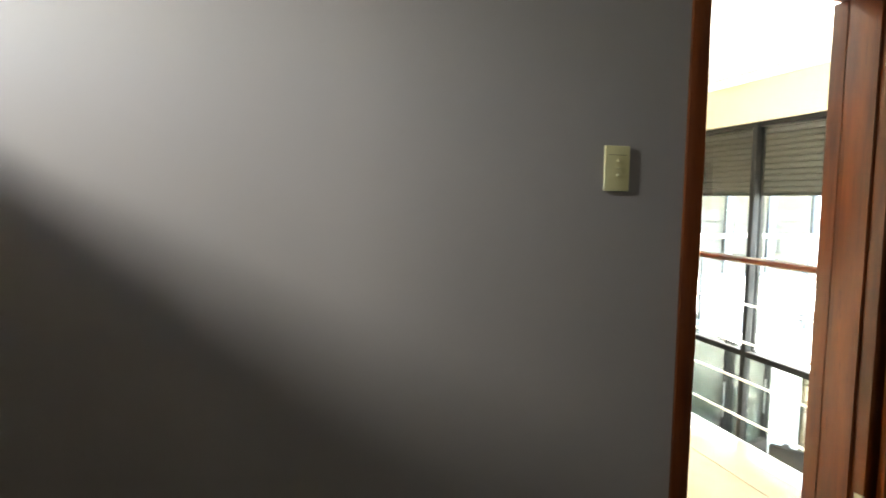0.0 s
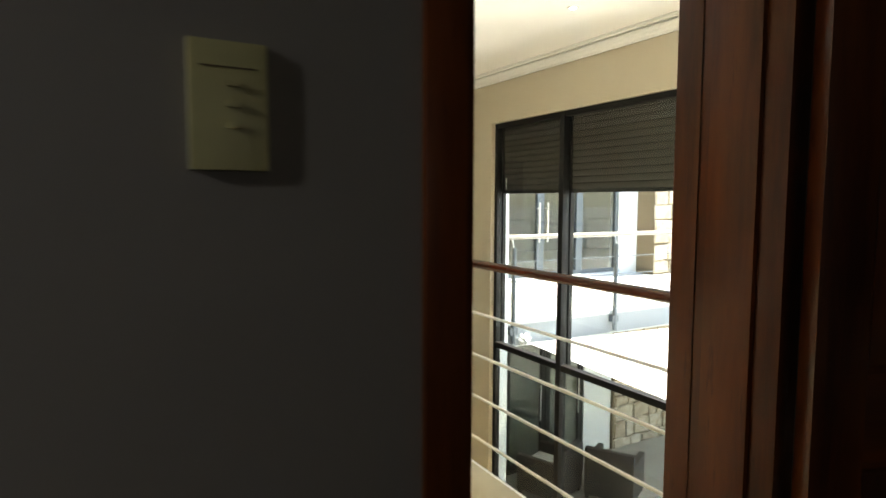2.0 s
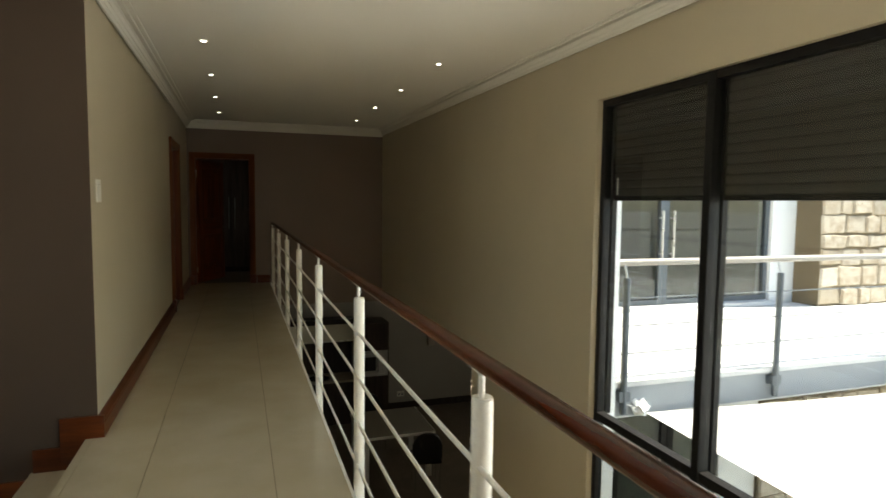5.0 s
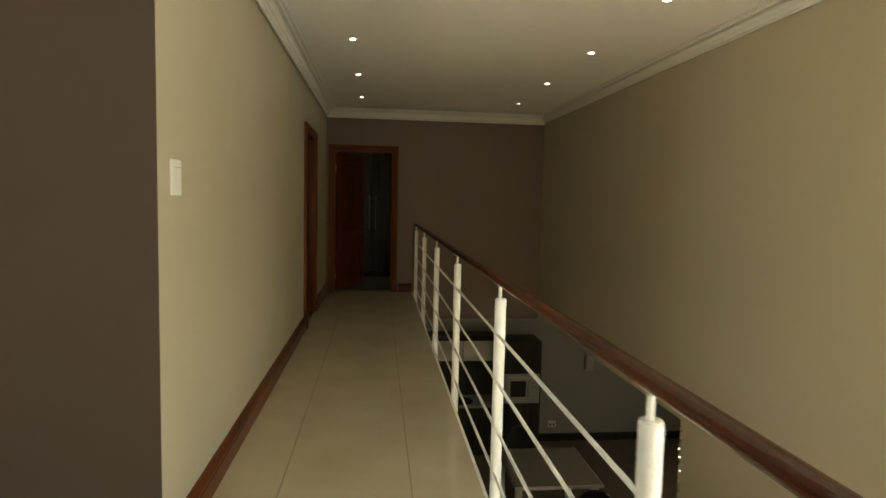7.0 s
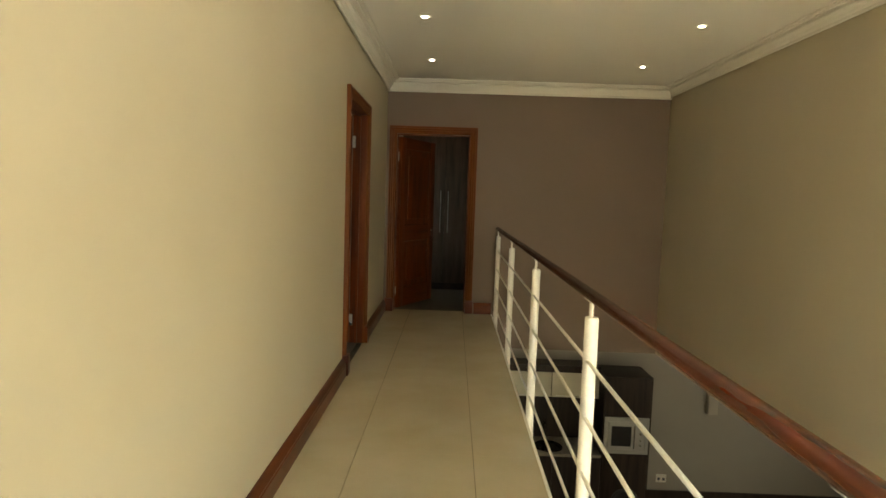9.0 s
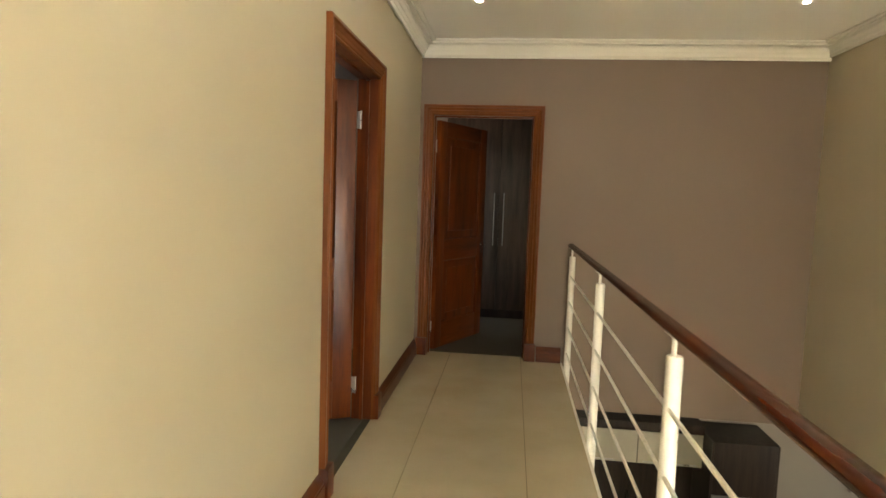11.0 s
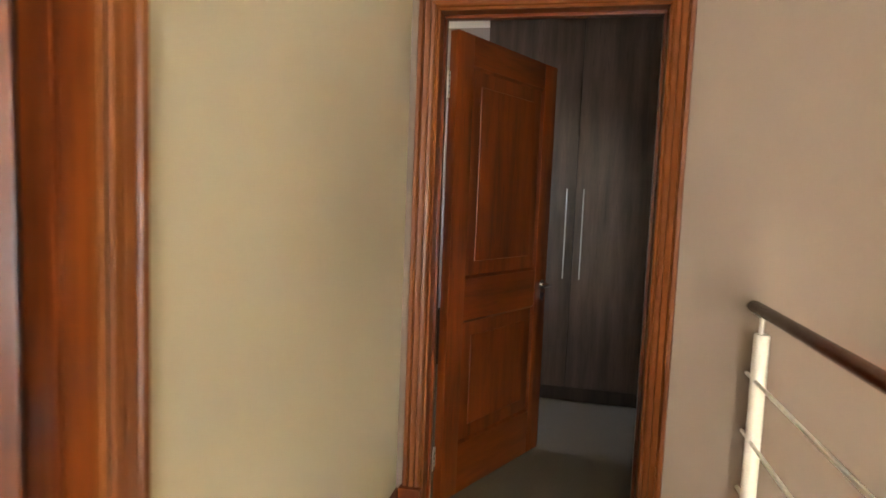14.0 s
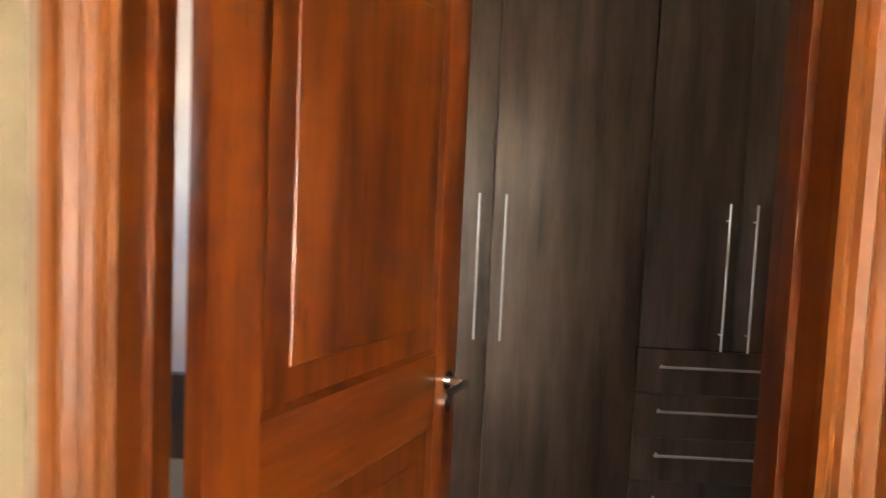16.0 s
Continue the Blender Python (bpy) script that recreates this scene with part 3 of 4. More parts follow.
for y in PY:
    b = rod((XP, y, -0.20), (XP, y, 0.912), 0.0255, 20)
    bmesh.ops.bevel(b, geom=[e for e in b.edges if abs(e.verts[0].co.z - e.verts[1].co.z) < 1e-6 and e.verts[0].co.z > 0], offset=0.003, segments=2, affect="EDGES")
    p = part("post", b, M_POST, rail)
    part("pin", rod((XP - 0.003, y, 0.911), (XP - 0.003, y, 0.976), 0.008, 10), M_POST, p)
    sb = bmesh.new()                                                 # curved saddle under the handrail
    arc = [(XP - 0.005 + 0.0285 * math.cos(a), 0.997 + 0.0235 * math.sin(a)) for a in [math.pi * (1.15 + 0.7 * k / 8) for k in range(9)]]
    rows = [[sb.verts.new((x, y + d, z)) for x, z in arc] for d in (-0.032, 0.032)]
    for k in range(8):
        sb.faces.new((rows[0][k], rows[0][k + 1], rows[1][k + 1], rows[1][k]))
    bmesh.ops.solidify(sb, geom=list(sb.faces), thickness=0.0028)
    part("saddle", sb, M_POST, p)
    part("cap", rod((XP, y, 0.9105), (XP, y, 0.9145), 0.0235, 20), M_POST, p)
    part("bracket", box(1.278, XP, y - 0.012, y + 0.012, -0.12, -0.08), M_POST, p)
for z in (0.752, 0.538, 0.324, 0.110):
    part("rod", rod((XP - 0.012, ya, z), (XP - 0.012, yb, z), 0.0072, 12), M_POST, rail)

# ---------------------------------------------------------------- stairs going down beside the landing
stairs = thing("staircase", "cream tiled stairs going down beside the landing", "stairs")
for k in range(11):
    x1 = -0.055 - 0.27 * k
    z = -0.168 * (k + 1)
    part("tread", box(x1 - 0.285, x1, -1.60, YC - 0.006, z - 0.03, z, bevel=0.003), M_TILE, stairs)
    part("riser", box(x1 - 0.012, x1, -1.60, YC - 0.006, z, z + 0.166 if k else -0.03), M_TILE, stairs)
    part("skirting_block", box(x1 - 0.27, x1 + 0.02, YC - 0.024, YC - 0.005, z - 0.02, z + 0.13 + 0.0), M_WOODX, stairs)
part("stringer", box(-0.055, -0.05, -1.66, YC - 0.02, -0.40, -0.03), M_TILE, stairs)
setting("baseboard_landing", box(-0.19, 0.032, YC - 0.028, YC - 0.004, -0.168, 0.128, bevel=0.004), M_WOODX, "red-brown timber skirting at the corner", "skirting")
setting("stair_nosing", box(-0.062, -0.022, -1.66, YC - 0.028, -0.030, 0.0005), M_TILE, "cream tiled nosing at the top of the stairs", "nosing")

sr = thing("stair_railing", "white metal stair railing with a red-brown handrail", "railing")
for k in range(3):
    x, z = -0.09 - 0.9 * k, -0.56 * k
    p = part("post", rod((x, -1.575, z - 0.2), (x, -1.575, z + 0.91), 0.0255, 16), M_POST, sr)
    part("pin", rod((x, -1.575, z + 0.90), (x, -1.575, z + 0.98), 0.008, 8), M_POST, p)
part("handrail", rod((-0.03, -1.575, 1.04), (-1.95, -1.575, -0.16), 0.028, 16), M_RAIL, sr)
for h in (0.75, 0.54, 0.32, 0.11):
    part("rod", rod((-0.06, -1.575, h + 0.02), (-1.92, -1.575, h - 1.14), 0.0085, 10), M_POST, sr)

# ---------------------------------------------------------------- tall window with roller shutters
win = tagged(new("window_1"), "tall dark aluminium window with half-lowered brown roller shutters", "window", "", "structure")
WX0, WX1 = 3.335, 3.395
Z_M, Z_B = -0.222, ZL + 0.02
# third bay, past -3.0, is unseen and added to let in more light
bars = (YT0, -1.125, -3.0, YN0)
part("reveal_lining", boxes((3.292, 3.36, YT0 - 0.004, YT0 - 0.001, ZL, ZH - 0.001), (3.30, 3.36, YN0 + 0.001, YT0 - 0.004, ZH - 0.004, ZH - 0.001)), M_WALL, win)
part("outer_reveal", boxes((3.362, 3.528, YT0 - 0.004, YT0 - 0.001, ZL, ZH - 0.001), (3.362, 3.528, YN0 + 0.001, YT0 - 0.004, ZH - 0.004, ZH - 0.001)), M_WHITE, win)


def wb(name, *b):
    return part(name, box(*b, bevel=0.003), M_ALU, win)


wb("frame_side", WX0, WX1, YT0 - 0.052, YT0 - 0.005, Z_B, ZH - 0.005)
wb("frame_side", WX0 + 0.03, WX1, YN0 + 0.002, YN0 + 0.055, Z_B, ZH - 0.005)
wb("frame_head", WX0, WX1, YN0 + 0.055, YT0 - 0.052, ZH - 0.055, ZH - 0.005)
for y in bars[1:3]:
    wb("mullion", WX0 - 0.012, WX1 + 0.004, y - 0.030, y + 0.030, Z_B, ZH - 0.008)
for y1, y0 in zip(bars, bars[1:]):
    y0, y1 = (y0 + (0.033 if y0 > YN0 else 0.055), y1 - (0.033 if y1 < YT0 else 0.052))
    wb("transom", WX0 - 0.008, WX1, y0, y1, Z_M - 0.04, Z_M + 0.018)
    wb("sill", WX0, WX1, y0, y1, Z_B, Z_B + 0.06)
    g = part("pane", box(3.364, 3.370, y0 + 0.002, y1 - 0.002, Z_M + 0.018, ZH - 0.055), M_GLASS, win, "clear glass pane")
    g.visible_shadow = False
    g = part("pane", box(3.364, 3.370, y0 + 0.002, y1 - 0.002, Z_B + 0.06, Z_M - 0.04), M_GLASSD, win, "grey tinted glass pane")
    g.visible_shadow = False
    # added third bay gets no shutter, so more light enters
    if y0 < -3.1:
        continue
    sh = thing("roller_shutter", "brown slatted roller shutter half lowered behind the glass", "roller shutter")
    for i in range(12):
        z = 1.428 + i * 0.0585
        prof = ((0, 0), (0.008, 0.010), (0.012, 0.028), (0.008, 0.047), (0, 0.0575), (-0.003, 0.065), (-0.008, 0.065), (-0.008, 0))
        part("slat", extrude(prof, (3.43, y0 - 0.03, z), (3.43, y1 + 0.03, z), side=(-1, 0, 0)), M_SHUT, sh)
    part("bottom_bar", box(3.42, 3.44, y0 - 0.03, y1 + 0.03, 1.395, 1.428, bevel=0.003), M_ALU, sh)
    for y in (y0 - 0.012, y1 + 0.012):
        part("guide", box(3.41, 3.45, y - 0.018, y + 0.018, Z_M, 2.13), M_ALU, sh)
    if y1 > -0.2:
        part("strap", box(3.40, 3.405, y1 - 0.075, y1 - 0.067, 1.44, 1.56), M_PLATEW, sh)

# ---------------------------------------------------------------- wardrobe in the far bedroom
YW = 8.28
CL = 0.003
for k, (x0, x1) in enumerate(((0.035, 1.276), (1.276, 2.52))):
    w = thing("wardrobe", "tall grey-brown wood laminate wardrobe with long steel handles" if k == 0 else "grey-brown laminate wardrobe unit with drawers below its doors", "wardrobe")
    part("body", box(x0 + 0.001, x1 - 0.001, YW + 0.022, 8.88, 0.0, 2.62), M_DARK, w)
    part("kickboard", box(x0 + 0.001, x1 - 0.001, YW + 0.02, YW + 0.03, 0.0, 0.09), M_DARK, w)
    zb = 0.095 if k == 0 else 0.830
    mid = 0.655 if k == 0 else 1.652
    ends = (x0, x1) if k == 0 else (x0, 2.03)
    for side, (a, b) in enumerate(((ends[0], mid), (mid, ends[1]))):
        dr = part("door", box(a + CL, b - CL, YW, YW + 0.02, zb + CL, 2.60, bevel=0.0015), M_CLOSET, w)
        hx = mid - 0.055 if side == 0 else mid + 0.052
        bm = rod((hx, YW - 0.03, 0.835), (hx, YW - 0.03, 1.428), 0.0048, 12)
        for z in (0.90, 1.36):
            bm_rod(bm, (hx, YW - 0.03, z), (hx, YW, z), 0.004, 8)
        part("handle", bm, M_SILVER, dr, "brushed steel bar handle")
    if k == 1:
        for j in range(4):
            z1 = 0.826 - j * 0.184
            dr = part("drawer", box(x0 + CL, 2.03 - CL, YW, YW + 0.02, z1 - 0.184 + CL, z1 - CL, bevel=0.0015), M_CLOSET, w)
            hz = z1 - 0.066
            bm = rod((1.36, YW - 0.028, hz), (1.95, YW - 0.028, hz), 0.0055, 12)
            for x in (1.375, 1.935):
                bm_rod(bm, (x, YW - 0.028, hz), (x, YW, hz), 0.004, 8)
            part("handle", bm, M_SILVER, dr, "brushed steel bar handle")

fw = tagged(new("window_far"), "bright bedroom window with a white frame", "window", "", "structure")
part("frame", boxes((-2.70, -2.64, 7.2, 7.26, 1.5, 2.2), (-2.70, -2.64, 8.34, 8.4, 1.5, 2.2), (-2.70, -2.64, 7.26, 8.34, 1.5, 1.56), (-2.70, -2.64, 7.26, 8.34, 2.14, 2.2)), M_PLATEW, fw)
hb = thing("headboard", "low dark wooden headboard against the pale bedroom wall", "headboard")
part("panel", box(-2.1, -0.35, 8.85, 8.897, 0.0, 0.42, bevel=0.006), M_DARK, hb)
part("cap", box(-2.12, -0.33, 8.835, 8.897, 0.42, 0.45, bevel=0.006), M_DARK, hb)

# ---------------------------------------------------------------- kitchen below
cab = thing("wall_cabinet", "dark wall cabinet with cream lift-up doors", "cabinet")
part("body", box(1.20, 2.95, 7.975, 8.295, -1.46, -0.98), M_DARK, cab)
part("top_panel", box(1.20, 2.95, 7.955, 7.973, -1.075, -0.98, bevel=0.002), M_DARK, cab)
for a, b in ((1.22, 2.262), (2.272, 2.94)):
    dr = part("door", box(a, b, 7.953, 7.973, -1.435, -1.08, bevel=0.003), M_CABW, cab, "cream gloss lift-up door")
    part("handle", box((a + b) / 2 - 0.28, (a + b) / 2 + 0.28, 7.935, 7.953, -1.42, -1.408), M_STEEL, dr)
base = thing("base_cabinet", "dark wood kitchen base cabinet below the worktop", "cabinet")
part("body", box(0.9, 2.95, 7.72, 8.295, ZL, -2.19), M_DARK, base)
for i in range(3):
    part("door", box(0.92 + i * 0.68, 1.58 + i * 0.68, 7.70, 7.72, ZL + 0.1, -2.20, bevel=0.002), M_DARK, base)
wt = tagged(mesh_ob("worktop", box(0.9, 2.948, 7.68, 8.295, -2.188, -2.150, bevel=0.004), M_TOP), "pale stone kitchen worktop over dark cabinets", "worktop")
tagged(mesh_ob("splashback", box(0.9, 2.948, 8.28, 8.298, -2.148, -1.462), M_DARK), "dark wood splashback behind the worktop", "splashback")
sink = thing("sink", "round dark bronze sink bowl in the worktop", "sink")
bm = bmesh.new()
rings = [[bm.verts.new((2.25 + r * math.cos(i * math.pi / 12), 7.93 + r * math.sin(i * math.pi / 12), z)) for i in range(24)] for r, z in ((0.21, -2.148), (0.205, -2.142), (0.18, -2.143), (0.16, -2.149), (0.12, -2.1495))]
for a, b in zip(rings, rings[1:]):
    for i in range(24):
        bm.faces.new((a[i], a[(i + 1) % 24], b[(i + 1) % 24], b[i]))
bm.faces.new(rings[-1])
part("bowl", bm, M_BRONZE, sink)
tap = thing("tap", "dark bronze swan-neck kitchen tap", "tap")
part("body", rod((2.22, 8.2, -2.15), (2.22, 8.2, -1.98), 0.014, 12), M_BRONZE, tap)
bm = bmesh.new()
pts = [(2.22, 8.2 - 0.09 + 0.09 * math.cos(a), -1.98 + 0.14 * math.sin(a)) for a in [math.pi * i / 10 for i in range(11)]]
for a, b in zip(pts, pts[1:]):
    bm_rod(bm, a, b, 0.010, 10)
part("spout", bm, M_BRONZE, tap)
tower = thing("oven_tower", "tall dark wood kitchen tower housing a microwave", "cabinet")
part("side_panel", box(2.952, 2.972, 7.70, 8.295, ZL, -1.04), M_DARK, tower)
part("side_panel", box(3.590, 3.610, 7.70, 8.295, ZL, -1.04), M_DARK, tower)
part("top_door", box(2.974, 3.588, 7.70, 8.295, -1.60, -1.04, bevel=0.002), M_DARK, tower)
part("lower_door", box(2.974, 3.588, 7.70, 8.295, ZL, -2.12, bevel=0.002), M_DARK, tower)
mw = thing("microwave", "built-in steel microwave with a dark glass door", "microwave")
part("trim_frame", boxes((2.976, 3.586, 7.685, 7.72, -2.115, -2.075), (2.976, 3.586, 7.685, 7.72, -1.645, -1.605), (2.976, 3.02, 7.685, 7.72, -2.075, -1.645), (3.545, 3.586, 7.685, 7.72, -2.075, -1.645)), M_SILVER, mw)
part("body", box(3.02, 3.545, 7.70, 8.2, -2.075, -1.645), M_SILVER, mw)
dr = part("door", box(3.03, 3.40, 7.672, 7.70, -2.06, -1.66, bevel=0.004), M_SILVER, mw)
part("window", box(3.07, 3.34, 7.668, 7.673, -2.0, -1.72), M_BLACK, dr)
part("handle", rod((3.375, 7.645, -2.02), (3.375, 7.645, -1.70), 0.011, 10), M_CHROME, dr)
for z in (-1.75, -1.83, -1.92, -1.99):
    part("knob", rod((3.475, 7.70, z), (3.475, 7.68, z), 0.018 if z > -1.9 else 0.012, 14), M_CHROME, mw)

so = thing("wall_socket", "white double wall socket on the grey wall", "socket", pose(4.02, 8.3, -2.73))
part("plate", box(-0.075, 0.075, -0.01, 0, -0.06, 0.06, bevel=0.003), M_PLATEW, so)
for x in (-0.035, 0.035):
    part("outlet", box(x - 0.018, x + 0.018, -0.012, -0.009, -0.03, 0.012), M_ALUG, so)
ib = thing("intercom_box", "small grey box mounted on the grey wall", "wall box", pose(4.69, 8.3, -1.55))
part("case", box(-0.075, 0.075, -0.06, 0, -0.16, 0.16, bevel=0.008), M_BOX, ib)
part("cover", box(-0.06, 0.06, -0.066, -0.06, -0.145, 0.145, bevel=0.002), M_BOX, ib)

# dining table and chair below
tb = thing("dining_table", "stone topped table with white edge in the room below", "table")
part("tabletop", box(2.55, 3.72, 5.0, 6.2, ZL + 0.72, ZL + 0.76, bevel=0.006), M_TOP, tb)
part("edge_trim", boxes((2.55, 3.72, 4.99, 4.998, ZL + 0.722, ZL + 0.764), (3.722, 3.73, 4.99, 6.2, ZL + 0.722, ZL + 0.764)), M_PLATEW, tb, "thin white edge")
for x in (2.62, 3.64):
    for y in (5.08, 6.12):
        part("leg", box(x - 0.04, x + 0.04, y - 0.04, y + 0.04, ZL, ZL + 0.72, bevel=0.003), M_PLATEW, tb)


def dining_chair(m):
    c = thing("dining_chair", "black leather dining chair with steel legs", "chair", m, "chairs round the table")
    part("seat", box(-0.22, 0.22, -0.22, 0.22, 0.42, 0.49, bevel=0.02), M_BLACK, c)
    bm = bmesh.new()
    rows = []
    for i in range(13):                                              # curved back with rounded shoulders
        a = -1 + i / 6
        top = 0.72 + 0.20 * (1 - abs(a) ** 3)
        y = 0.24 - 0.09 * a * a
        rows.append([bm.verts.new((0.23 * a, y + dy, z)) for dy, z in ((-0.025, 0.47), (-0.03, top - 0.02), (-0.015, top), (0.015, top), (0.03, top - 0.02), (0.025, 0.47))])
    for p, q in zip(rows, rows[1:]):
        for k in range(6):
            bm.faces.new((p[k], p[(k + 1) % 6], q[(k + 1) % 6], q[k]))
    bm.faces.new(rows[0]); bm.faces.new(rows[-1])
    part("backrest", bm, M_BLACK, c)
    for x in (-0.19, 0.19):
        for y in (-0.19, 0.19):
            part("leg", rod((x, y, 0), (x, y, 0.43), 0.013, 10), M_CHROME, c)
    return c


ch = dining_chair(pose(3.50, 4.78, ZL, 0, 0, 172))
copy_thing(ch, pose(3.0, 6.45, ZL, 0, 0, 5))

# glittering mosaic edge of the lower opening
mo = thing("mosaic_trim", "vertical strip of glittering mosaic chips on the wall edge", "mosaic")
bm = bmesh.new()
mr = random.Random(8)
for k in range(150):
    z = ZS - 0.02 - mr.random() * 2.5
    y = 2.264 + mr.random() * 0.034
    sz = mr.uniform(0.008, 0.018)
    m = pose(3.256, y, z, mr.uniform(-25, 25), mr.uniform(0, 360), mr.uniform(-25, 25))
    bmesh.ops.create_cube(bm, size=sz, matrix=m)
part("chips", bm, M_CHROME, mo)

# ---------------------------------------------------------------- outdoors
g = setting("ground", box(-400, 400, -400, 400, ZL - 0.5, ZL - 0.21), M_GROUND, "pale paved ground outside", "ground")
setting("patio_floor", box(3.46, 14, -8, 5.2, ZL - 0.2, ZL - 0.04), M_GROUND, "pale paved patio outside the window", "paving")

# terrace on the same level, its edge runs away from the window wall
YT, YF = 0.05, 2.72
setting("terrace_slab", boxes((3.46, 14.0, YT, 2.29, -0.32, -0.06), (3.46, 14.0, 2.29, YF + 4, -0.32, -0.06)), M_FASCIA, "grey rendered edge of the upper terrace", "terrace")
setting("terrace_nosing", box(3.47, 14.0, YT - 0.03, YT + 0.05, -0.075, -0.035), M_DECK, "pale stone nosing of the terrace", "nosing")
deck = tagged(new("terrace_floor"), "pale sunlit paving slabs on the terrace", "paving", "", "structure")
for j, (y0, y1) in enumerate(((0.056, 0.185), (0.215, 0.805), (0.835, 1.715), (1.745, YF - 0.03))):
    for i in range(7):
        x0 = 3.48 + i * 1.5 - (0.4 if j % 2 else 0)
        part("slab", box(max(3.48, x0), x0 + 1.49, y0, y1, -0.06, -0.03), M_DECK, deck)

tr = thing("terrace_railing", "steel terrace railing with a round top rail and grey posts", "railing")
part("handrail", rod((3.55, YT, 0.915), (14.0, YT, 0.915), 0.027, 16), M_TRAIL, tr)
for i in range(7):
    x = 3.63 + 1.56 * i
    p = part("post", rod((x, YT - 0.05, -0.28), (x, YT - 0.05, 0.80), 0.027, 14), M_ALUG, tr)
    part("pin", rod((x, YT - 0.05, 0.80), (x, YT - 0.02, 0.895), 0.008, 8), M_STEEL, p)
    part("bracket", box(x - 0.05, x + 0.05, YT - 0.07, YT, -0.18, -0.10), M_ALUG, p)
for z in (0.64, 0.42, 0.20):
    part("wire", rod((3.58, YT - 0.05, z), (14.0, YT - 0.05, z), 0.005, 8), M_ALUG, tr)

# house across the terrace, with glazed doors and a stone-clad pier
house = thing("neighbouring_wing", "white rendered wing with grey glazed doors and stone cladding", "house")
part("wall", boxes((3.44, 4.55, YF, YF + 0.25, -0.06, 3.2), (8.05, 8.50, YF, YF + 0.25, -0.06, 3.2), (4.55, 8.05, YF, YF + 0.25, 2.35, 3.2), (3.44, 3.64, YF - 0.0, YF + 5, -0.06, 3.2)), M_WHITE, house)
part("roof", box(3.44, 14.2, YF - 0.25, YF + 5, 3.2, 3.4), M_GREY, house)
part("back_wall", box(3.44, 14, YF + 4.8, YF + 5, -0.06, 3.2), M_GREY, house)
part("side_wall", box(13.8, 14, YF, YF + 4.8, -0.06, 3.2), M_WHITE, house)
part("inner_floor", box(3.64, 13.8, YF + 0.25, YF + 4.8, -0.058, -0.02), M_SCREED, house)
for i, (a, b) in enumerate(((4.55, 5.40), (5.40, 6.22), (6.22, 7.10), (7.10, 8.05))):
    d = part("glazed_door", boxes((a, a + 0.07, YF + 0.05, YF + 0.12, -0.02, 2.35), (b - 0.07, b, YF + 0.05, YF + 0.12, -0.02, 2.35), (a + 0.07, b - 0.07, YF + 0.05, YF + 0.12, -0.02, 0.09), (a + 0.07, b - 0.07, YF + 0.05, YF + 0.12, 2.26, 2.35)), M_ALUG, house, "grey aluminium glazed door")
    gp = part("pane", box(a + 0.07, b - 0.07, YF + 0.08, YF + 0.09, 0.09, 2.26), M_GLASSD, d)
    gp.visible_shadow = False
for x in (6.13, 6.31):
    bm = rod((x, YF - 0.03, 0.62), (x, YF - 0.03, 1.30), 0.016, 12)
    for z in (0.72, 1.20):
        bm_rod(bm, (x, YF - 0.03, z), (x, YF + 0.05, z), 0.010, 8)
    part("pull_handle", bm, M_STEEL, house, "long steel pull handle")
part("threshold", box(4.55, 8.05, YF - 0.12, YF + 0.05, -0.03, 0.02, bevel=0.004), M_DECK, house)
pier = part("stone_pier", box(8.50, 11.4, YF - 0.42, YF + 0.2, -0.03, 3.2), M_GROUT, house)
rnd = random.Random(5)


def stones(parent, xa, xb, za, zb, yface):
    """Rough sandstone blocks of uneven size, proud of the mortar."""
    z = za
    while z < zb - 0.08:
        h = min(rnd.uniform(0.15, 0.32), zb - z)
        x = xa
        while x < xb:
            w = rnd.uniform(0.2, 0.5)
            bm = bmesh.new()
            q = lambda: rnd.uniform(-0.022, 0.022)
            f0 = [(x + 0.012 + q() * .5, z + 0.012 + q()), (x + w - 0.012 + q() * .5, z + 0.012 + q()), (x + w - 0.012 + q(), z + h - 0.012 + q()), (x + w * 0.5, z + h - 0.004 + q()), (x + 0.012 + q(), z + h - 0.012 + q())]
            d = rnd.uniform(0.02, 0.05)
            back = [bm.verts.new((a, yface + 0.002, b)) for a, b in f0]
            cx, cz = x + w / 2, z + h / 2
            front = [bm.verts.new((cx + (a - cx) * 0.88, yface - d, cz + (b - cz) * 0.86)) for a, b in f0]
            for i in range(5):
                bm.faces.new((back[i], back[(i + 1) % 5], front[(i + 1) % 5], front[i]))
            bm.faces.new(front)
            part("stone", bm, M_STONE, parent)
            x += w
        z += h


stones(pier, 8.48, 11.4, -0.03, 2.6, YF - 0.42)

# shade sail hung below the terrace, one corner tied to the first post
sail = thing("shade_sail", "taut white canvas shade sail in full sun", "shade sail")
N = 18
A, B, C, D = Vector((3.86, 0.02, -0.30)), Vector((4.08, -6.2, -0.62)), Vector((10.5, -6.5, -0.45)), Vector((10.0, -0.15, -0.36))
bm = bmesh.new()
grid = []
for i in range(N + 1):
    row = []
    for j in range(N + 1):
        u, v = i / N, j / N
        p = A.lerp(B, u).lerp(D.lerp(C, u), v)
        p = p + Vector((0.16 * math.sin(math.pi * u) * (1 - v), -0.10 * math.sin(math.pi * v) * (1 - u), -0.30 * math.sin(math.pi * u) * math.sin(math.pi * v) - 0.10 * math.sin(math.pi * u) * (1 - v)))
        row.append(bm.verts.new(p))
    grid.append(row)
for i in range(N):
    for j in range(N):
        bm.faces.new((grid[i][j], grid[i + 1][j], grid[i + 1][j + 1], grid[i][j + 1]))
bmesh.ops.solidify(bm, geom=list(bm.faces), thickness=0.006)
part("canvas", bm, M_SAIL, sail)
bm = bmesh.new()
rk = random.Random(3)
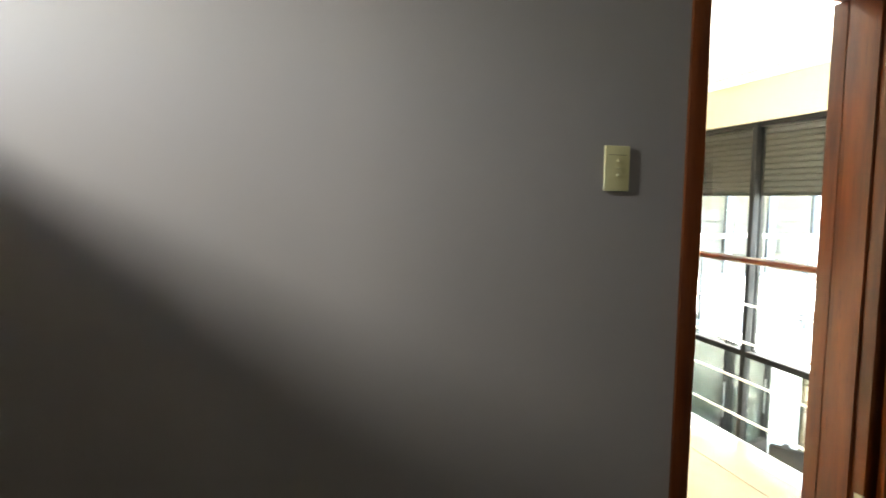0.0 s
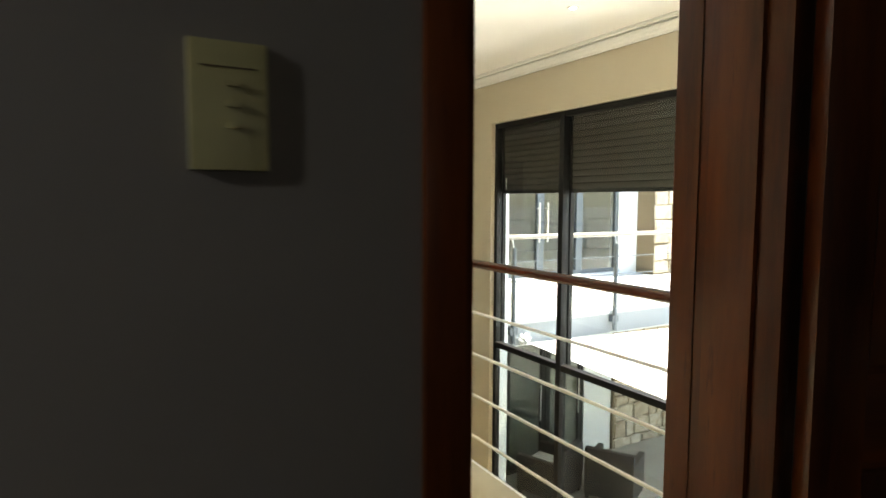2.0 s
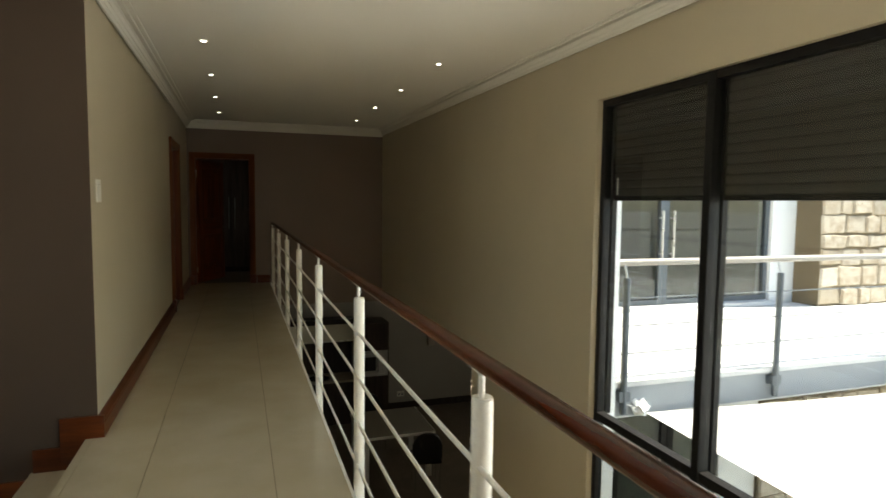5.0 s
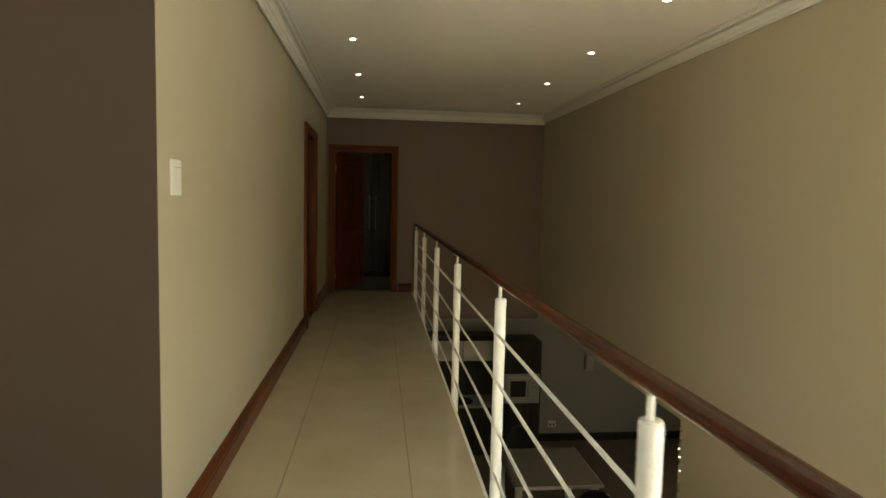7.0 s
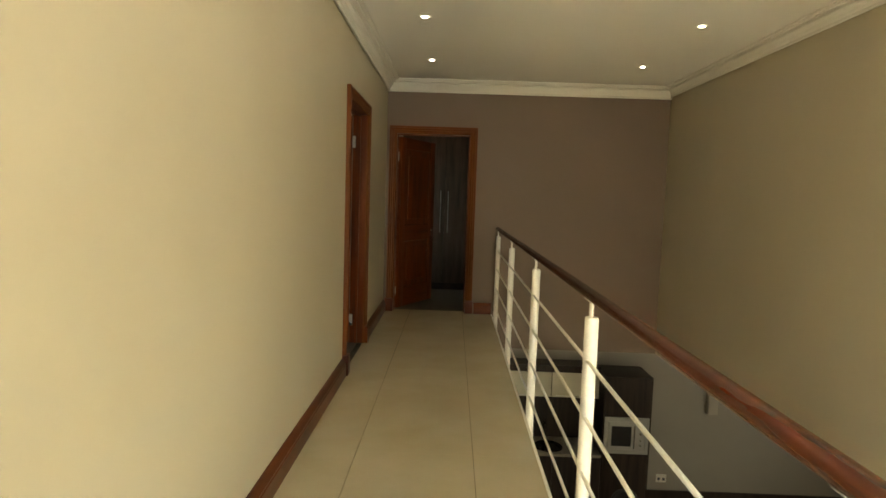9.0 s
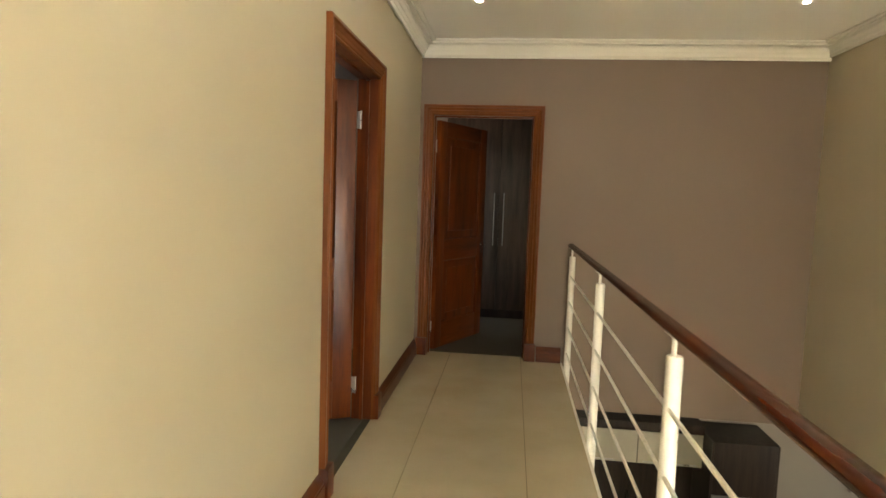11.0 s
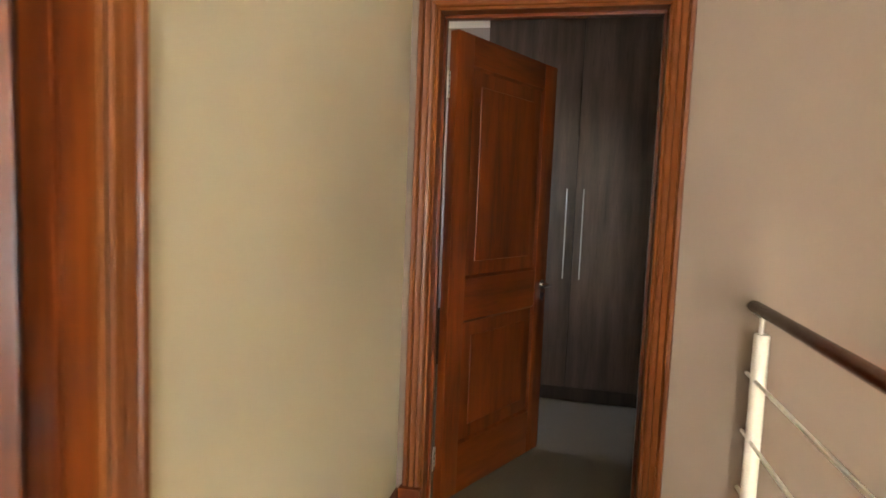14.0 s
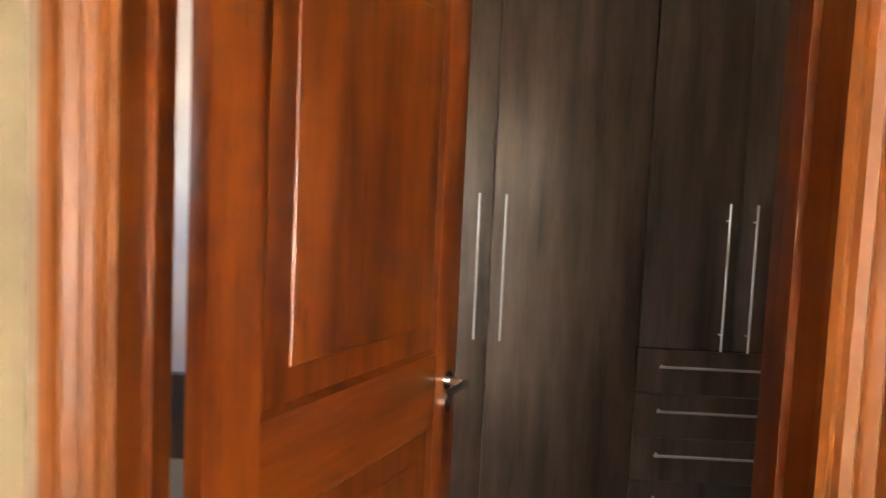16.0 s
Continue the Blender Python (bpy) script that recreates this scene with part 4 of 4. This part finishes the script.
bmesh.ops.create_icosphere(bm, subdivisions=3, radius=0.085, matrix=Matrix.Translation((3.80, 0.02, -0.255)))
for v in bm.verts:
    c = Vector((3.80, 0.02, -0.255))
    v.co = c + (v.co - c) * (0.62 + 0.75 * noise.noise(v.co * 23)) * 1.1
part("knot", bm, M_SAIL, sail, "crumpled white canvas knot")
part("rope", rod((3.80, 0.02, -0.26), (3.64, -0.01, -0.20), 0.006, 8), M_STEEL, sail)

# patio under the sail: column and rattan armchair with a white cushion
ZP = ZL - 0.04
YL = 2.22
lower = thing("lower_wing", "shaded lower storey with dark glazed doors and a stone wall", "house")
part("pier", box(6.78, 7.42, YL, YL + 0.07, ZP, -0.32), M_WHITE, lower)
part("lintel", box(3.46, 6.78, YL, YL + 0.07, -0.75, -0.32), M_WHITE, lower)
for a in (3.50, 4.31, 5.13, 5.95):
    b = a + 0.81
    d = part("glazed_door", boxes((a, a + 0.09, YL + 0.01, YL + 0.06, ZP, -0.75), (b - 0.09, b, YL + 0.01, YL + 0.06, ZP, -0.75), (a + 0.09, b - 0.09, YL + 0.01, YL + 0.06, ZP, ZP + 0.12), (a + 0.09, b - 0.09, YL + 0.01, YL + 0.06, -0.87, -0.75)), M_ALU, lower, "dark aluminium glazed door")
    gp = part("pane", box(a + 0.09, b - 0.09, YL + 0.03, YL + 0.04, ZP + 0.12, -0.87), M_GLASSD, d)
    gp.visible_shadow = False
    part("pull_handle", rod((b - 0.12, YL - 0.02, ZP + 0.8), (b - 0.12, YL - 0.02, ZP + 1.4), 0.014), M_STEEL, d)
swall = part("stone_wall", box(7.42, 13.8, YL - 0.05, YL + 0.2, ZP, -0.32), M_GROUT, lower)
stones(swall, 7.44, 10.4, ZP, -0.34, YL - 0.05)
setting("patio_ceiling", box(3.46, 14.0, 0.07, 2.29, -0.34, -0.322), M_WHITE, "white ceiling under the terrace", "ceiling")

ac = thing("patio_armchair", "dark rattan armchair with a white seat cushion", "armchair", pose(5.45, 1.50, ZL - 0.04, 0, 0, 200), "patio armchairs")
part("base", box(-0.36, 0.36, -0.36, 0.36, 0.06, 0.34, bevel=0.02), M_RATTAN, ac)
part("backrest", box(-0.36, 0.36, 0.26, 0.37, 0.30, 0.78, bevel=0.025), M_RATTAN, ac)
for x in (-0.36, 0.27):
    part("armrest", box(x, x + 0.09, -0.36, 0.28, 0.30, 0.60, bevel=0.02), M_RATTAN, ac)
part("cushion", box(-0.26, 0.26, -0.34, 0.25, 0.34, 0.46, bevel=0.04), M_CUSH, ac)
for x in (-0.32, 0.32):
    for y in (-0.32, 0.32):
        part("foot", box(x - 0.025, x + 0.025, y - 0.025, y + 0.025, 0, 0.065), M_RATTAN, ac)

copy_thing(ac, pose(6.25, 0.95, ZL - 0.04, 0, 0, 120))

# ---------------------------------------------------------------- floor tiles, last
fl = bpy.data.objects["floor"]
ty = [-4.595, -3.41, -1.89, -0.37, 1.15, 2.67, 4.19, 5.71, 6.648]
tx = [(-0.021, 0.3185), (0.3215, 0.9285), (0.9315, 1.2615)]
for a, b in zip(ty, ty[1:]):
    for x0, x1 in tx:
        x0 = max(x0, 0.001) if a > -0.3 else x0
        part("tile", box(x0, x1, a + 0.0004, b - 0.0004, -0.012, 0.0), M_TILE, fl)
